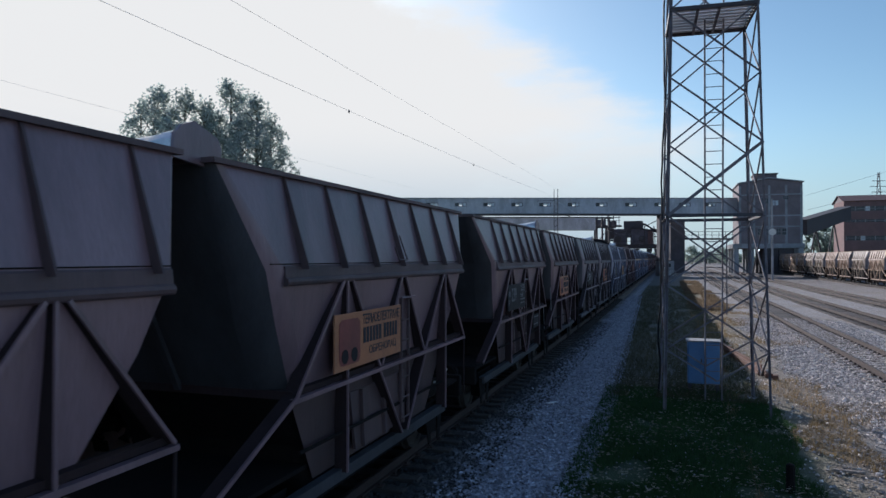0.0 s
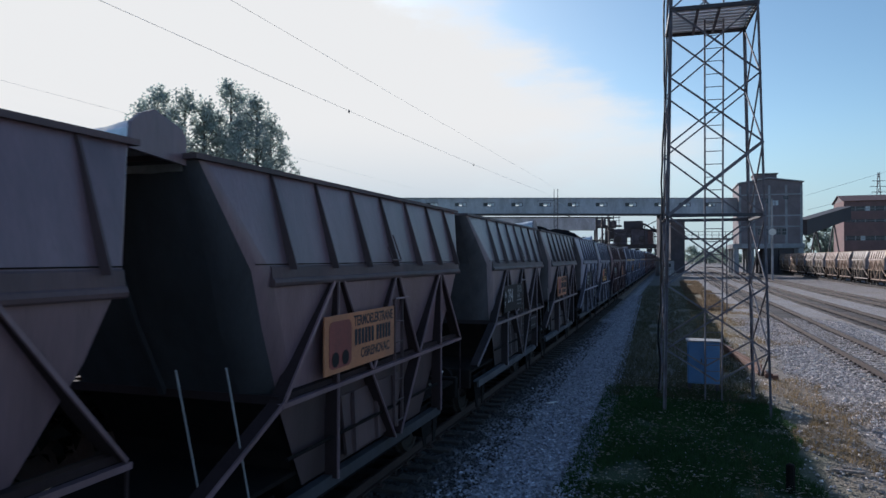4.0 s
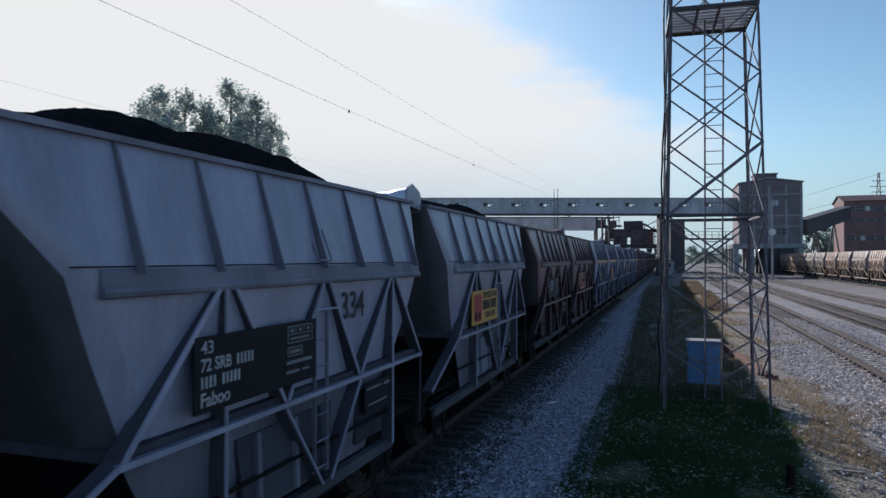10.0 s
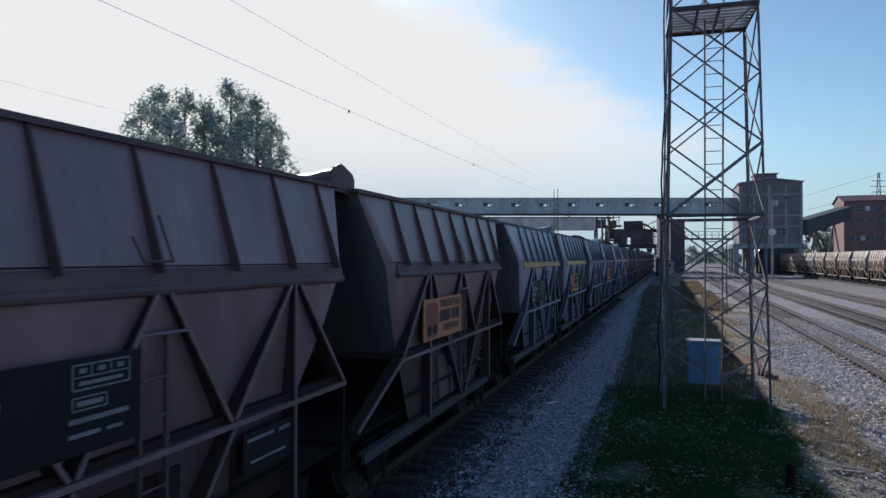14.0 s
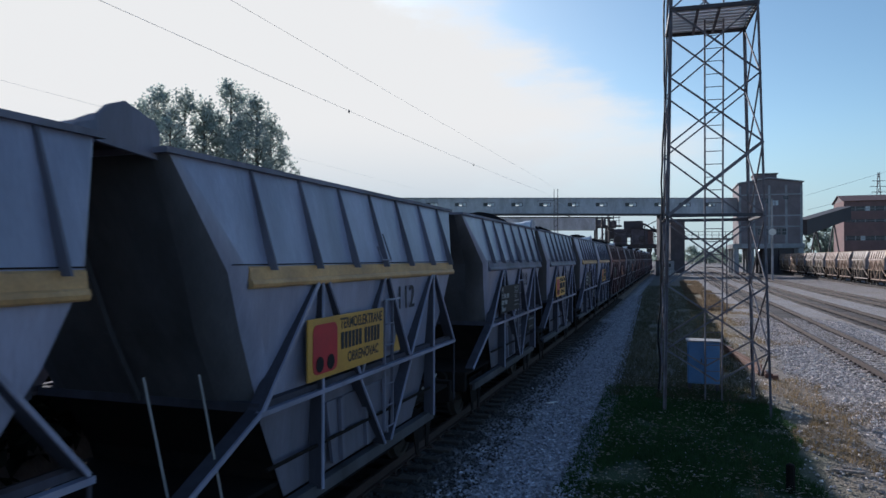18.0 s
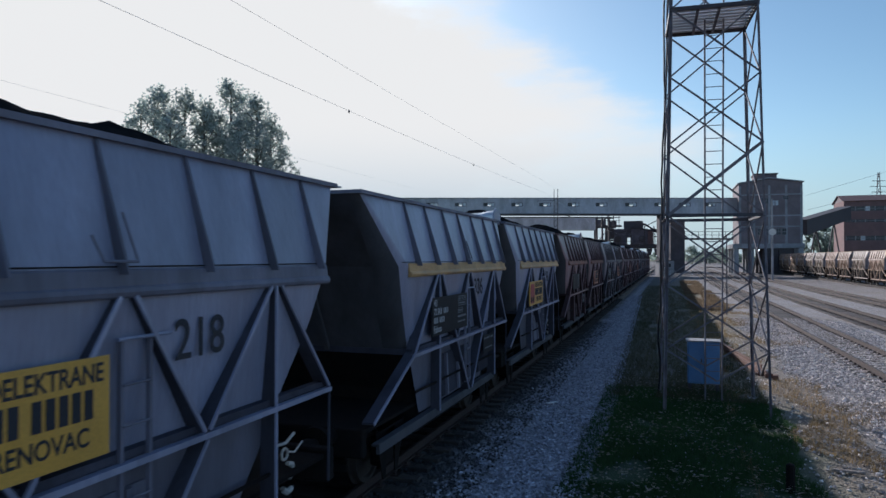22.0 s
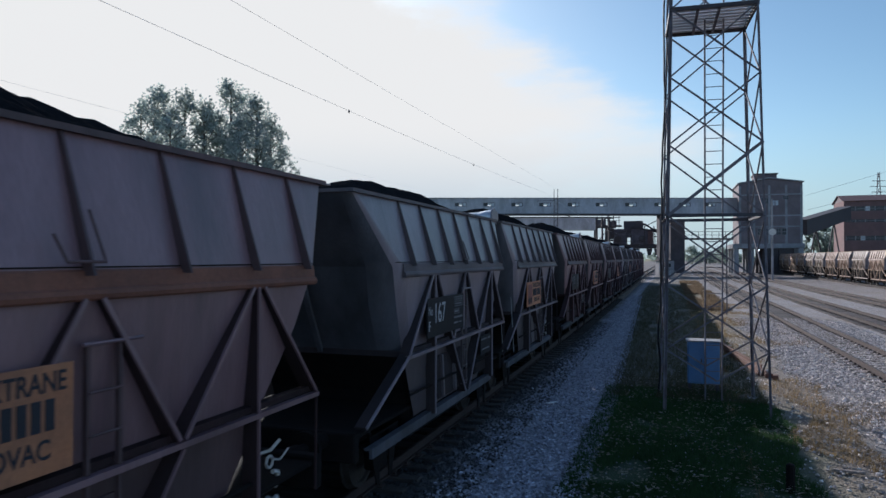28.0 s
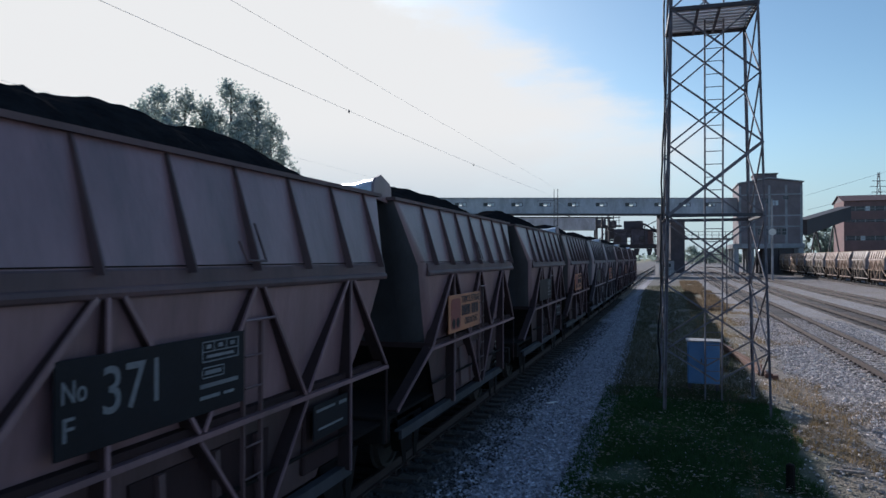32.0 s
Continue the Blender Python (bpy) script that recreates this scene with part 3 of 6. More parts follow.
BRACES = (
    ("brace", -4.95, 3.40, -6.06, 2.18, 0.13), ("brace", -6.06, 2.18, -7.62, 1.45, 0.13), ("brace", -4.70, 3.40, -3.86, 2.20, 0.10),
    ("brace", -3.05, 3.40, -3.80, 2.20, 0.10), ("brace", -2.90, 3.40, -2.10, 2.20, 0.10), ("brace", -1.08, 3.40, -2.04, 2.20, 0.10),
    ("brace", -0.90, 3.40, 0.12, 2.20, 0.09), ("brace", 0.12, 2.16, 0.10, 1.1, 0.07), ("post", -4.85, 3.40, -4.85, 1.05, 0.09),
    ("post", -1.0, 3.40, -1.0, 1.05, 0.08), ("brace", -3.84, 2.12, -3.05, 1.1, 0.08), ("brace", -2.06, 2.12, -2.85, 1.1, 0.08),
)


def fill_chord(sx):
    def fill(bm):
        bar(bm, (sx * 1.525, -6.10, CHORD_Z), (sx * 1.525, 0.16, CHORD_Z), 0.07, 0.05)
    return fill


# dark strip added above the chord as its line of shadow
def fill_chord_shade(sx):
    def fill(bm):
        box(bm, (sx * 1.45 - 0.07, -6.05, 2.188), (sx * 1.45 + 0.03, 0.12, 2.25))
    return fill


def fill_hopper_side(sx):
    def fill(bm):
        plate(bm, [(sx * 1.392, -6.08, 2.19), (sx * 1.392, -0.84, 2.19), (sx * 1.329, -1.62, 1.1), (sx * 1.329, -5.45, 1.1)], 0.006, (sx, 0, 0))
    return fill


BRAKE_GEAR = (
    ("brake_lever", ((1.2, -0.60, 1.62), (1.2, -0.38, 1.60), (1.2, -0.20, 1.67)), 0.035),
    ("release_ring", tuple((1.2, -0.40 + 0.065 * math.cos(a * math.pi / 4), 1.48 + 0.065 * math.sin(a * math.pi / 4)) for a in range(9)), 0.03),
    ("release_rod", ((1.22, -0.36, 1.50), (1.22, -0.22, 1.46), (1.22, -0.05, 1.54)), 0.022),
    ("coupling_hook", ((1.2, -0.34, 1.36), (1.2, -0.24, 1.33), (1.2, -0.22, 1.24), (1.2, -0.30, 1.18)), 0.05),
    ("hose_end", ((1.2, -0.44, 1.10), (1.2, -0.36, 1.04), (1.2, -0.26, 1.06)), 0.07),
    ("valve_cock", ((1.2, -0.72, 1.40), (1.2, -0.62, 1.36)), 0.055),
)


def fill_brake_gear(i):
    def fill(bm):
        _, pts, w = BRAKE_GEAR[i]
        for a, b in zip(pts, pts[1:]):
            bar(bm, a, b, w, w, shape="round")
    return fill


def fill_sill(sx):
    def fill(bm):
        bar(bm, (sx * 1.45, -7.4, SILL_Z), (sx * 1.45, -0.95, SILL_Z), 0.05, 0.14)
        bar(bm, (sx * 1.40, -7.4, SILL_Z + 0.05), (sx * 1.40, -0.95, SILL_Z + 0.05), 0.10, 0.03)
    return fill


def fill_headstock(y):
    def fill(bm):
        box(bm, (-1.35, y - 0.08, 0.95), (1.35, y + 0.08, 1.35), 0.02)
    return fill


def fill_buffer(sx, y, sy):
    def fill(bm):
        lathe(bm, (sx * 0.875, y, 1.24), (0, sy, 0), ((0.0, 0.11), (0.22, 0.11), (0.22, 0.075), (0.4, 0.075), (0.4, 0.22), (0.45, 0.22)), 14)
    return fill


def fill_wheelset(bm):
    for sx in (-1, 1):
        lathe(bm, (sx * 0.68, 0, 0), (sx, 0, 0), ((0.0, 0.49), (0.03, 0.49), (0.04, 0.46), (0.14, 0.45), (0.14, 0.39), (0.10, 0.37), (0.09, 0.16), (0.16, 0.12), (0.2, 0.09)), 24)
    lathe(bm, (-1.1, 0, 0), (1, 0, 0), ((0, 0.07), (2.2, 0.07)), 10)


def fill_axlebox(sx):
    def fill(bm):
        box(bm, (sx * 1.05 - 0.13, -0.17, -0.15), (sx * 1.05 + 0.13, 0.17, 0.2), 0.03)
    return fill


def fill_spring(sx):
    def fill(bm):
        for l, z in ((0.62, 0.33), (0.5, 0.29), (0.36, 0.25)):
            bar(bm, (sx * 1.05, -l, z), (sx * 1.05, l, z), 0.1, 0.034)
    return fill


def fill_guard(sx):
    def fill(bm):
        pts = [(-0.28, -0.3), (-0.18, -0.3), (-0.18, 0.42), (0.18, 0.42), (0.18, -0.3), (0.28, -0.3), (0.55, 0.45), (-0.55, 0.45)]
        plate(bm, [(sx * 1.2, y, z) for y, z in pts], 0.02, (sx, 0, 0))
    return fill


def fill_door(bm):
    # a discharge door hung below the chord
    plate(bm, [(1.40, -4.5, 1.95), (1.40, -2.6, 1.95), (1.44, -2.7, 1.2), (1.44, -4.4, 1.2)], 0.04, (1, 0, 0))


def fill_door_rib(y):
    def fill(bm):
        bar(bm, (1.43, y, 1.95), (1.465, y, 1.2), 0.07, 0.05)
    return fill


def fill_toolbox(bm):
    box(bm, (1.25, -2.0, 1.22), (1.40, -1.15, 1.92), 0.02)


def fill_rod(bm):
    bar(bm, (1.47, -6.0, 1.55), (1.47, -1.0, 1.5), 0.045, 0.045, shape="round")


def fill_tank(bm):
    lathe(bm, (0.55, -6.5, 0.85), (0, 1, 0), ((0, 0.12), (0.05, 0.17), (0.7, 0.17), (0.75, 0.12)), 14)


def fill_coupling(bm):
    lathe(bm, (0, 0.35, 1.2), (0, 1, 0), ((0, 0.06), (0.45, 0.05), (0.45, 0.09), (0.6, 0.09)), 8)


def fill_hose(x):
    def fill(bm):
        prev = Vector((x, 0.45, 1.15))
        for i in range(1, 7):
            u = i / 6
            nxt = Vector((x, 0.45 + 0.55 * u, 1.15 - 0.9 * u * (1 - u)))
            bar(bm, prev, nxt, 0.045, 0.045, shape="round")
            prev = nxt
    return fill


def fill_handle(bm):
    # a bent rod: down along the rib, out to a short step, and up again
    for a, b in (((1.53, -3.42, 3.84), (1.565, -3.34, 3.655)), ((1.565, -3.34, 3.655), (1.565, -3.02, 3.655)), ((1.565, -3.02, 3.655), (1.45, -3.06, 4.02))):
        bar(bm, a, b, 0.024, 0.024, shape="round")


def fill_stile(bm):
    bar(bm, (1.50, 0, 3.08), (1.50, 0, 1.25), 0.03, 0.04, up=(1, 0, 0))


def fill_rung(bm):
    bar(bm, (1.525, 0, 0), (1.525, 0.29, 0), 0.022, 0.022, shape="round")


def fill_grab(bm):
    bar(bm, (1.54, -0.07, 3.09), (1.54, 0.48, 3.09), 0.03, 0.03, shape="round")


HOOD = ((0.44, 4.58), (0.46, 4.80), (0.56, 4.89), (0.72, 4.95), (1.06, 4.84), (1.12, 4.76), (1.12, 4.52))


def fill_hood(sx):
    # five-sided end plate of the saddle that covers the gap between two wagons
    def fill(bm):
        plate(bm, [(sx * 1.14, y, z) for y, z in HOOD], 0.04, (sx, 0, 0))
    return fill


def fill_gap_cover(bm):
    # saddle sheet between the end plates, sagging towards its middle
    n = 12
    rows = []
    for i in range(n + 1):
        u = i / n * 2 - 1
        sag = 0.10 * (1 - u * u) + 0.02 * noise.noise((u * 4, 1.0, 2.0))
        rows.append([(1.10 * u, y, z - 0.05 - sag * (z - 4.5) / 0.5 + 0.012 * noise.noise((u * 5, y * 6, 4.0))) for y, z in HOOD])
    skin(bm, rows)


def fill_end_flap(bm):
    plate(bm, [(-1.27, 0.60, 4.60), (-1.22, 0.90, 4.615), (1.24, 0.90, 4.615), (1.29, 0.60, 4.60)], 0.02, (0, 0, 1))


def fill_stake(x, y, z):
    def fill(bm):
        bar(bm, (x, y, z), (x - 0.02, y + 0.42, 1.25), 0.02, 0.02, shape="round")
    return fill


def fill_sign(bm):
    box(bm, (1.535, -5.18, 2.31), (1.56, -3.12, 3.0), 0.004)


def fill_plate(bm):
    box(bm, (1.535, -5.3, 2.36), (1.56, -3.26, 3.01), 0.004)


def fill_signred(bm):
    y0, y1, z0, z1, r = -5.08, -4.50, 2.37, 2.93, 0.09
    pts = []
    for cy, cz, a0 in ((y1 - r, z1 - r, 0), (y0 + r, z1 - r, 90), (y0 + r, z0 + r, 180), (y1 - r, z0 + r, 270)):
        for k in range(4):
            a = radians(a0 + 30 * k)
            pts.append((1.566, cy + r * math.cos(a), cz + r * math.sin(a)))
    plate(bm, pts, 0.005, (1, 0, 0))


def fill_disc(y):
    def fill(bm):
        lathe(bm, (1.566, y, 2.48), (1, 0, 0), ((0, 0.09), (0.005, 0.09)), 12)
    return fill


def bars(bm, rows, x=1.561):
    for y0, y1, z0, z1 in rows:
        box(bm, (x, y0, z0), (x + 0.005, y1, z1))


# inspection table and small lines on the number plate: y from, y to, z from, z to
MARKS = (
    (-3.86, -3.35, 2.958, 2.97), (-3.86, -3.35, 2.876, 2.885), (-3.86, -3.35, 2.79, 2.802), (-3.86, -3.848, 2.79, 2.97), (-3.70, -3.692, 2.885, 2.958),
    (-3.53, -3.522, 2.885, 2.958), (-3.362, -3.35, 2.79, 2.97), (-3.80, -3.74, 2.905, 2.94), (-3.64, -3.58, 2.905, 2.94), (-3.47, -3.41, 2.905, 2.94), (-3.80, -3.42, 2.825, 2.85),
    (-3.86, -3.56, 2.74, 2.75), (-3.86, -3.56, 2.655, 2.665), (-3.86, -3.85, 2.655, 2.75), (-3.57, -3.56, 2.655, 2.75),
    (-3.82, -3.60, 2.685, 2.72), (-3.88, -3.36, 2.575, 2.61), (-3.88, -3.62, 2.48, 2.51), (-3.56, -3.42, 2.48, 2.505),
)

TEXT_POSE = Matrix(((0, 0, 1, 0), (1, 0, 0, 0), (0, 1, 0, 0), (0, 0, 0, 1)))


def letters(text, height, y, z, x, mat, parent, wide=1.0, width=None):
    me = words(text, 1.0, 0.018 if len(text) > 4 else 0.004)
    xs = [v.co.x for v in me.vertices]
    ys = [v.co.y for v in me.vertices]
    s = height / (max(ys) - min(ys))
    sw = s * wide if width is None else width / (max(xs) - min(xs))
    m = Matrix.Translation((x, y - min(xs) * sw, z - min(ys) * s)) @ TEXT_POSE @ Matrix.Diagonal((sw, s, 1, 1))
    return part("lettering", me, mat, parent, at=m)


def coal_mesh(seed, heights):
    """A heap with given heights over the rim near the front end, the middle and the rear end."""
    bm = bmesh.new()
    nx, ny = 18, 84
    g = []
    for j in range(ny + 1):
        v = j / ny
        row = []
        q = max(-1.0, min(1.0, (v - 0.5) / 0.34))
        a, b, c = heights
        h = 0.11 + (b + (c - b) * math.sin(q * math.pi / 2) ** 2 if q > 0 else b + (a - b) * math.sin(q * math.pi / 2) ** 2)
        ends = min(1.0, 3.6 * min(v, 1 - v)) ** 0.6
        h *= 1 + 0.2 * noise.noise((v * 6, seed * 5.3, 1.0))
        for i in range(nx + 1):
            u = i / nx * 2 - 1
            x, y = u * 1.2, Y_MID + (v * 2 - 1) * 3.6
            z = TOP_Z - 0.12 + h * (1 - abs(u) ** 2.0) * ends
            z += 0.05 * noise.noise((x * 1.6, y * 1.6, seed * 3.1)) + 0.035 * noise.noise((x * 5, y * 5, seed * 7.7)) + 0.035 * noise.noise((x * 9, y * 9, seed)) + 0.03 * noise.noise((x * 19, y * 19, seed))
            row.append(bm.verts.new((x, y, z)))
        g.append(row)
    for r0, r1 in zip(g, g[1:]):
        for i in range(nx):
            bm.faces.new((r0[i], r0[i + 1], r1[i + 1], r1[i]))
    return mesh_of(bm, "coal_load", False)


def build_wagon(even, colour, lip, m, number="", faded=False, cyrillic=False, text_on_body=False, light=False, stakes=False, group="loaded coal train", coaly=False):
    tone = {"brown": "dark brown", "grey": "sooty grey", "blue": "blue-grey", "pale": "pale blue-grey", "red": "red-brown", "tan": "dusty tan", "sand": "sandy grey"}[colour]
    lipname = {"yellow": ", yellow lip", "rust": ", rust-red lip"}.get(lip, "")
    what = "black number plate" if even else ("faded orange sign" if faded else "yellow and red sign")
    w = thing("hopper_wagon", "%s coal hopper wagon%s and %s" % (tone, lipname, what), "railway wagon", m, group)
    P = PAINTS[colour]
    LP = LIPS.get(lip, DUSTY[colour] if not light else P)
    FS = pose(0, -0.12, 0)
    SG = pose(0, -0.16, 0)
    sides = (1, -1) if not light else (-1,) if light == "left" else (1,)

    def add(key, fill, mat=P, parent=w, label="", smooth=False, at=None):
        return part(key.split("/")[0], shared(key if "/" in key else "wagon/" + key, fill, smooth), mat, parent, label, at=at)
    for sx in (1, -1):
        t = "/%d" % sx
        up = add("upper_side%s/%d" % (t, even), fill_upper_side(sx, even))
        add("lower_side%s/%d" % (t, even), fill_lower_side(sx, even))
        add("lip" + t, fill_lip(sx), LP, label="yellow painted lip" if lip == "yellow" else "")
        if sx in sides:
            rib = shared("rib" + t, fill_rib(sx))
            for y in RIBS:
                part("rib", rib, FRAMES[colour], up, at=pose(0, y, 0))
            add("seam" + t, fill_seam(sx), M_UNDER, up)
            for i, (nm, y0, z0, y1, z1, wd) in enumerate(BRACES):
                br = add("%s/%d/%d" % (nm, i, sx), fill_brace(sx, y0, z0, y1, z1, wd), (SHADED[colour] if i == 7 else P) if sx > 0 else FRAMES[colour], at=FS)
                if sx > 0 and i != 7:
                    add("web/%d" % i, fill_web(y0, z0, y1, z1), SHADED[colour], br)
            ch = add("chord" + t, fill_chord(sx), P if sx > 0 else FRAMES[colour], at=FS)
            add("chord_web" + t, fill_chord_shade(sx), SHADED[colour], ch)
        # the sill takes the end paint, with the shade below in its colour
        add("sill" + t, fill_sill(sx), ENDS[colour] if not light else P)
        if sx > 0 and not light:
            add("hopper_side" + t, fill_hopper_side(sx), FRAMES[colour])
    for sy in (-1, 1):
        e = "/%d/%d" % (sy, even)
        # ends and their corner halves darker than the sides: shade painted in
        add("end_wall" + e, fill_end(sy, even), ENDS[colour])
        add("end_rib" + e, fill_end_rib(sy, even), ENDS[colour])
        add("end_sill" + e, fill_end_sill(sy, even), SHADED[colour])
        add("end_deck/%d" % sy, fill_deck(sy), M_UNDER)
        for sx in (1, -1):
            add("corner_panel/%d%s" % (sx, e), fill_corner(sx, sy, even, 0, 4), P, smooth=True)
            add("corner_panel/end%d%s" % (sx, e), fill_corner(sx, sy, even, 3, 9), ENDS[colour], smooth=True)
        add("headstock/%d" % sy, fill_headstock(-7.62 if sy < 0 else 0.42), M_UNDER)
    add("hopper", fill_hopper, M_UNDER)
    add("rim/%d" % even, fill_rim(even), DUSTY[colour])
    dr = add("discharge_door", fill_door, SHADED[colour] if even else DUSTY[colour], at=FS)
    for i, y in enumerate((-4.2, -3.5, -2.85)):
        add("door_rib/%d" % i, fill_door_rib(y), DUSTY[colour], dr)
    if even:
        add("valve_box", fill_toolbox, SHADED[colour])
    for y in (-6.35, -0.75):
        for sx in (1, -1):
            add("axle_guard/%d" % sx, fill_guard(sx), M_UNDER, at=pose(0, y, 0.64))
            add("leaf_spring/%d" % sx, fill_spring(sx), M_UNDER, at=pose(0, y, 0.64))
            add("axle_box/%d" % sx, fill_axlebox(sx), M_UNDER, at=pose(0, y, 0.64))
    for y in (-6.35, -0.75):
        add("wheelset", fill_wheelset, M_WHEEL, smooth=False, at=pose(0, y, 0.64))
    if light:
        return w
    add("pull_rod", fill_rod, M_UNDER)
    add("air_tank", fill_tank, M_UNDER)
    add("coupling", fill_coupling, M_UNDER)
    for i, x in enumerate((-0.35, 0.4)):
        add("brake_hose/%d" % i, fill_hose(x), M_BLACK)
    if even:
        for sx in (1, -1):
            add("buffer/f%d" % sx, fill_buffer(sx, -7.7, -1), M_UNDER)
    else:
        for sx in (1, -1):
            add("buffer/r%d" % sx, fill_buffer(sx, 0.5, 1), M_UNDER)
    add("hand_rail", fill_handle, DUSTY[colour])
    ys = -3.31 if even else -3.12
    gb = add("step_rail", fill_grab, P, at=pose(0, ys, 0))
    for o in (0.0, 0.29):
        add("stile", fill_stile, DUSTY[colour], gb, at=pose(0, o, 0))
    for z in (2.75, 2.45, 1.9, 1.6, 1.3):
        add("rung", fill_rung, DUSTY[colour], gb, at=pose(0, 0, z))
    if even:
        for sx in (1, -1):
            add("hood_plate/%d" % sx, fill_hood(sx), DUSTY[colour] if coaly else P)
        add("gap_cover", fill_gap_cover, DUSTY[colour] if coaly else M_BARE, label="coal-dusted saddle sheet" if coaly else "bare bright saddle sheet")
        pl = add("number_plate", fill_plate, M_BLACK, at=FS, label="black plate with white writing")
        for i, q in enumerate(MARKS):
            add("mark/%d" % i, (lambda q: lambda bm: bars(bm, (q,)))(q), M_FADED, pl)
        if text_on_body:
            letters("43", 0.115, -5.22, 2.86, 1.561, M_WHITE, pl, width=0.16)
            letters("72 SRB", 0.115, -5.22, 2.71, 1.561, M_WHITE, pl, width=0.42)
            letters("Faboo", 0.125, -5.22, 2.41, 1.561, M_WHITE, pl, width=0.40)
            stroke = shared("writing_stroke", lambda bm: bars(bm, ((0.0, 0.026, 0.0, 0.1),)))
            for y0, z0, n in ((-4.72, 2.715, 5), (-5.22, 2.57, 4), (-4.93, 2.57, 5)):
                for j in range(n):
                    part("writing_stroke", stroke, M_WHITE, pl, at=pose(0, y0 + 0.056 * j, z0))
        elif number:
            ink = M_FADED if number in ("239", "371") else M_WHITE
            letters("No", 0.15, -5.25, 2.72, 1.561, ink, pl, width=0.2)
            letters(number, 0.34, -4.91, 2.58, 1.561, ink, pl, width=0.54)
            letters("F", 0.16, -5.24, 2.47, 1.561, ink, pl, width=0.09)
    else:
        sg = add("sign", fill_sign, M_ORANGE if faded else M_YELLOW, at=SG, label="enamel sign in %s with red field" % ("faded orange" if faded else "yellow"))
        add("sign_field", fill_signred, M_DULLRED if faded else M_RED, sg)
        for y in (-4.93, -4.67):
            add("disc/%d" % (y * 100), fill_disc(y), M_BLACK, sg)
        dk = M_DARKTXT
        letters("ТЕРМОЕЛЕКТРАНЕ" if cyrillic else "TERMOELEKTRANE", 0.135, -4.42, 2.825, 1.561, dk, sg, width=1.24)
        # the name on the second line stays a row of upright strokes
        stroke = shared("name_stroke", lambda bm: bars(bm, ((0.0, 0.068, 0.0, 0.2),)))
        for y0, n in ((-4.40, 6), (-3.74, 5)):
            for j in range(n):
                part("name_stroke", stroke, dk, sg, at=pose(0, y0 + 0.1 * j, 2.585))
        letters("ОБРЕНОВАЦ" if cyrillic else "OBRENOVAC", 0.13, -4.22, 2.405, 1.561, dk, sg, width=0.92)
    if even:
        dp = add("data_plate", lambda bm: box(bm, (1.50, -2.0, 1.62), (1.52, -1.15, 2.02), 0.004), M_BLACK)
        for i, r in enumerate(((-1.95, -1.5, 1.93, 1.96), (-1.4, -1.2, 1.92, 1.96), (-1.9, -1.3, 1.72, 1.745))):
            add("data_mark/%d" % i, (lambda q: lambda bm: bars(bm, (q,), 1.521))(r), M_FADED, dp)
    if text_on_body and (even or number != "334"):
        letters(number, 0.34, -2.60 if even else -2.53, 2.84 if number == "218" and not even else 2.92, 1.487, M_DARKTXT, w, width=0.64)
        tri = None if number != "112" else shared("warning_sign", lambda bm: plate(bm, [(1.50, -2.80, 2.32), (1.50, -2.52, 2.32), (1.50, -2.66, 2.57)], 0.004, (1, 0, 0)))
        if tri:
            part("warning_sign", tri, M_YELLOW, w, "yellow triangular warning sign")
    if not even:
        add("end_flap", fill_end_flap)
        # pale colour stands for sunlight reaching the gear through the gap
        for i, gear in enumerate(BRAKE_GEAR):
            add("%s/%d" % (gear[0], i), fill_brake_gear(i), M_PALE, label="metal coloured pale as if sunlit")
    if stakes:
        add("stake/0", fill_stake(1.30, -7.5, 2.72), M_CONCRETE)
        add("stake/1", fill_stake(1.48, -7.05, 2.68), M_CONCRETE)
    return w


# running train: colour, lip, number, faded sign, number on the body, by pair
PAIRS = (
    ("brown", "", "", True, False), ("brown", "", "", True, False), ("brown", "", "239", True, False), ("grey", "", "294", True, False), ("pale", "", "334", False, True),
    ("brown", "", "359", True, False), ("blue", "yellow", "112", False, True), ("blue", "", "218", False, True), ("blue", "yellow", "336", False, True),
    ("red", "rust", "", True, False), ("grey", "", "167", True, False), ("red", "", "371", True, False), ("brown", "", "", True, False),
    ("grey", "", "", True, False), ("brown", "", "", True, False), ("red", "", "", True, False),
)


def rear_at(k, t):
    """Distance along the track of unit k's rear lip at t seconds: the train gathers speed."""
    u = t / 16 - 1
    return A0 + SLACK.get(k, 0.0) + PITCH * k + ODD * (k % 2) + A1 * u + A2 * u * u + A3 * u ** 3


A0, PITCH, ODD, A1, A2, A3 = -72.2416, 8.6546, -0.4694, -84.3261, -7.760, -0.0744
SLACK = {0: 0.09, 1: -0.05, 3: 0.12, 6: -0.10, 7: 0.03, 8: 0.04, 11: 0.08, 14: -0.12, 15: -0.06, 16: 0.05, 18: -0.05, 19: -0.11, 20: 0.08, 21: 0.04}
HEAPS = {
    5: (0.22, 0.32, 0.42), 6: (0.44, 0.6, 0.34), 7: (0.46, 0.34, 0.48), 12: (0.2, 0.2, 0.45), 13: (0.36, 0.36, 0.32), 15: (0.48, 0.42, 0.34), 16: (0.46, 0.52, 0.36),
    17: (0.38, 0.48, 0.34), 18: (0.42, 0.48, 0.34), 19: (0.45, 0.52, 0.46), 20: (0.46, 0.62, 0.60), 21: (0.45, 0.5, 0.45),
}
TRAIN = []


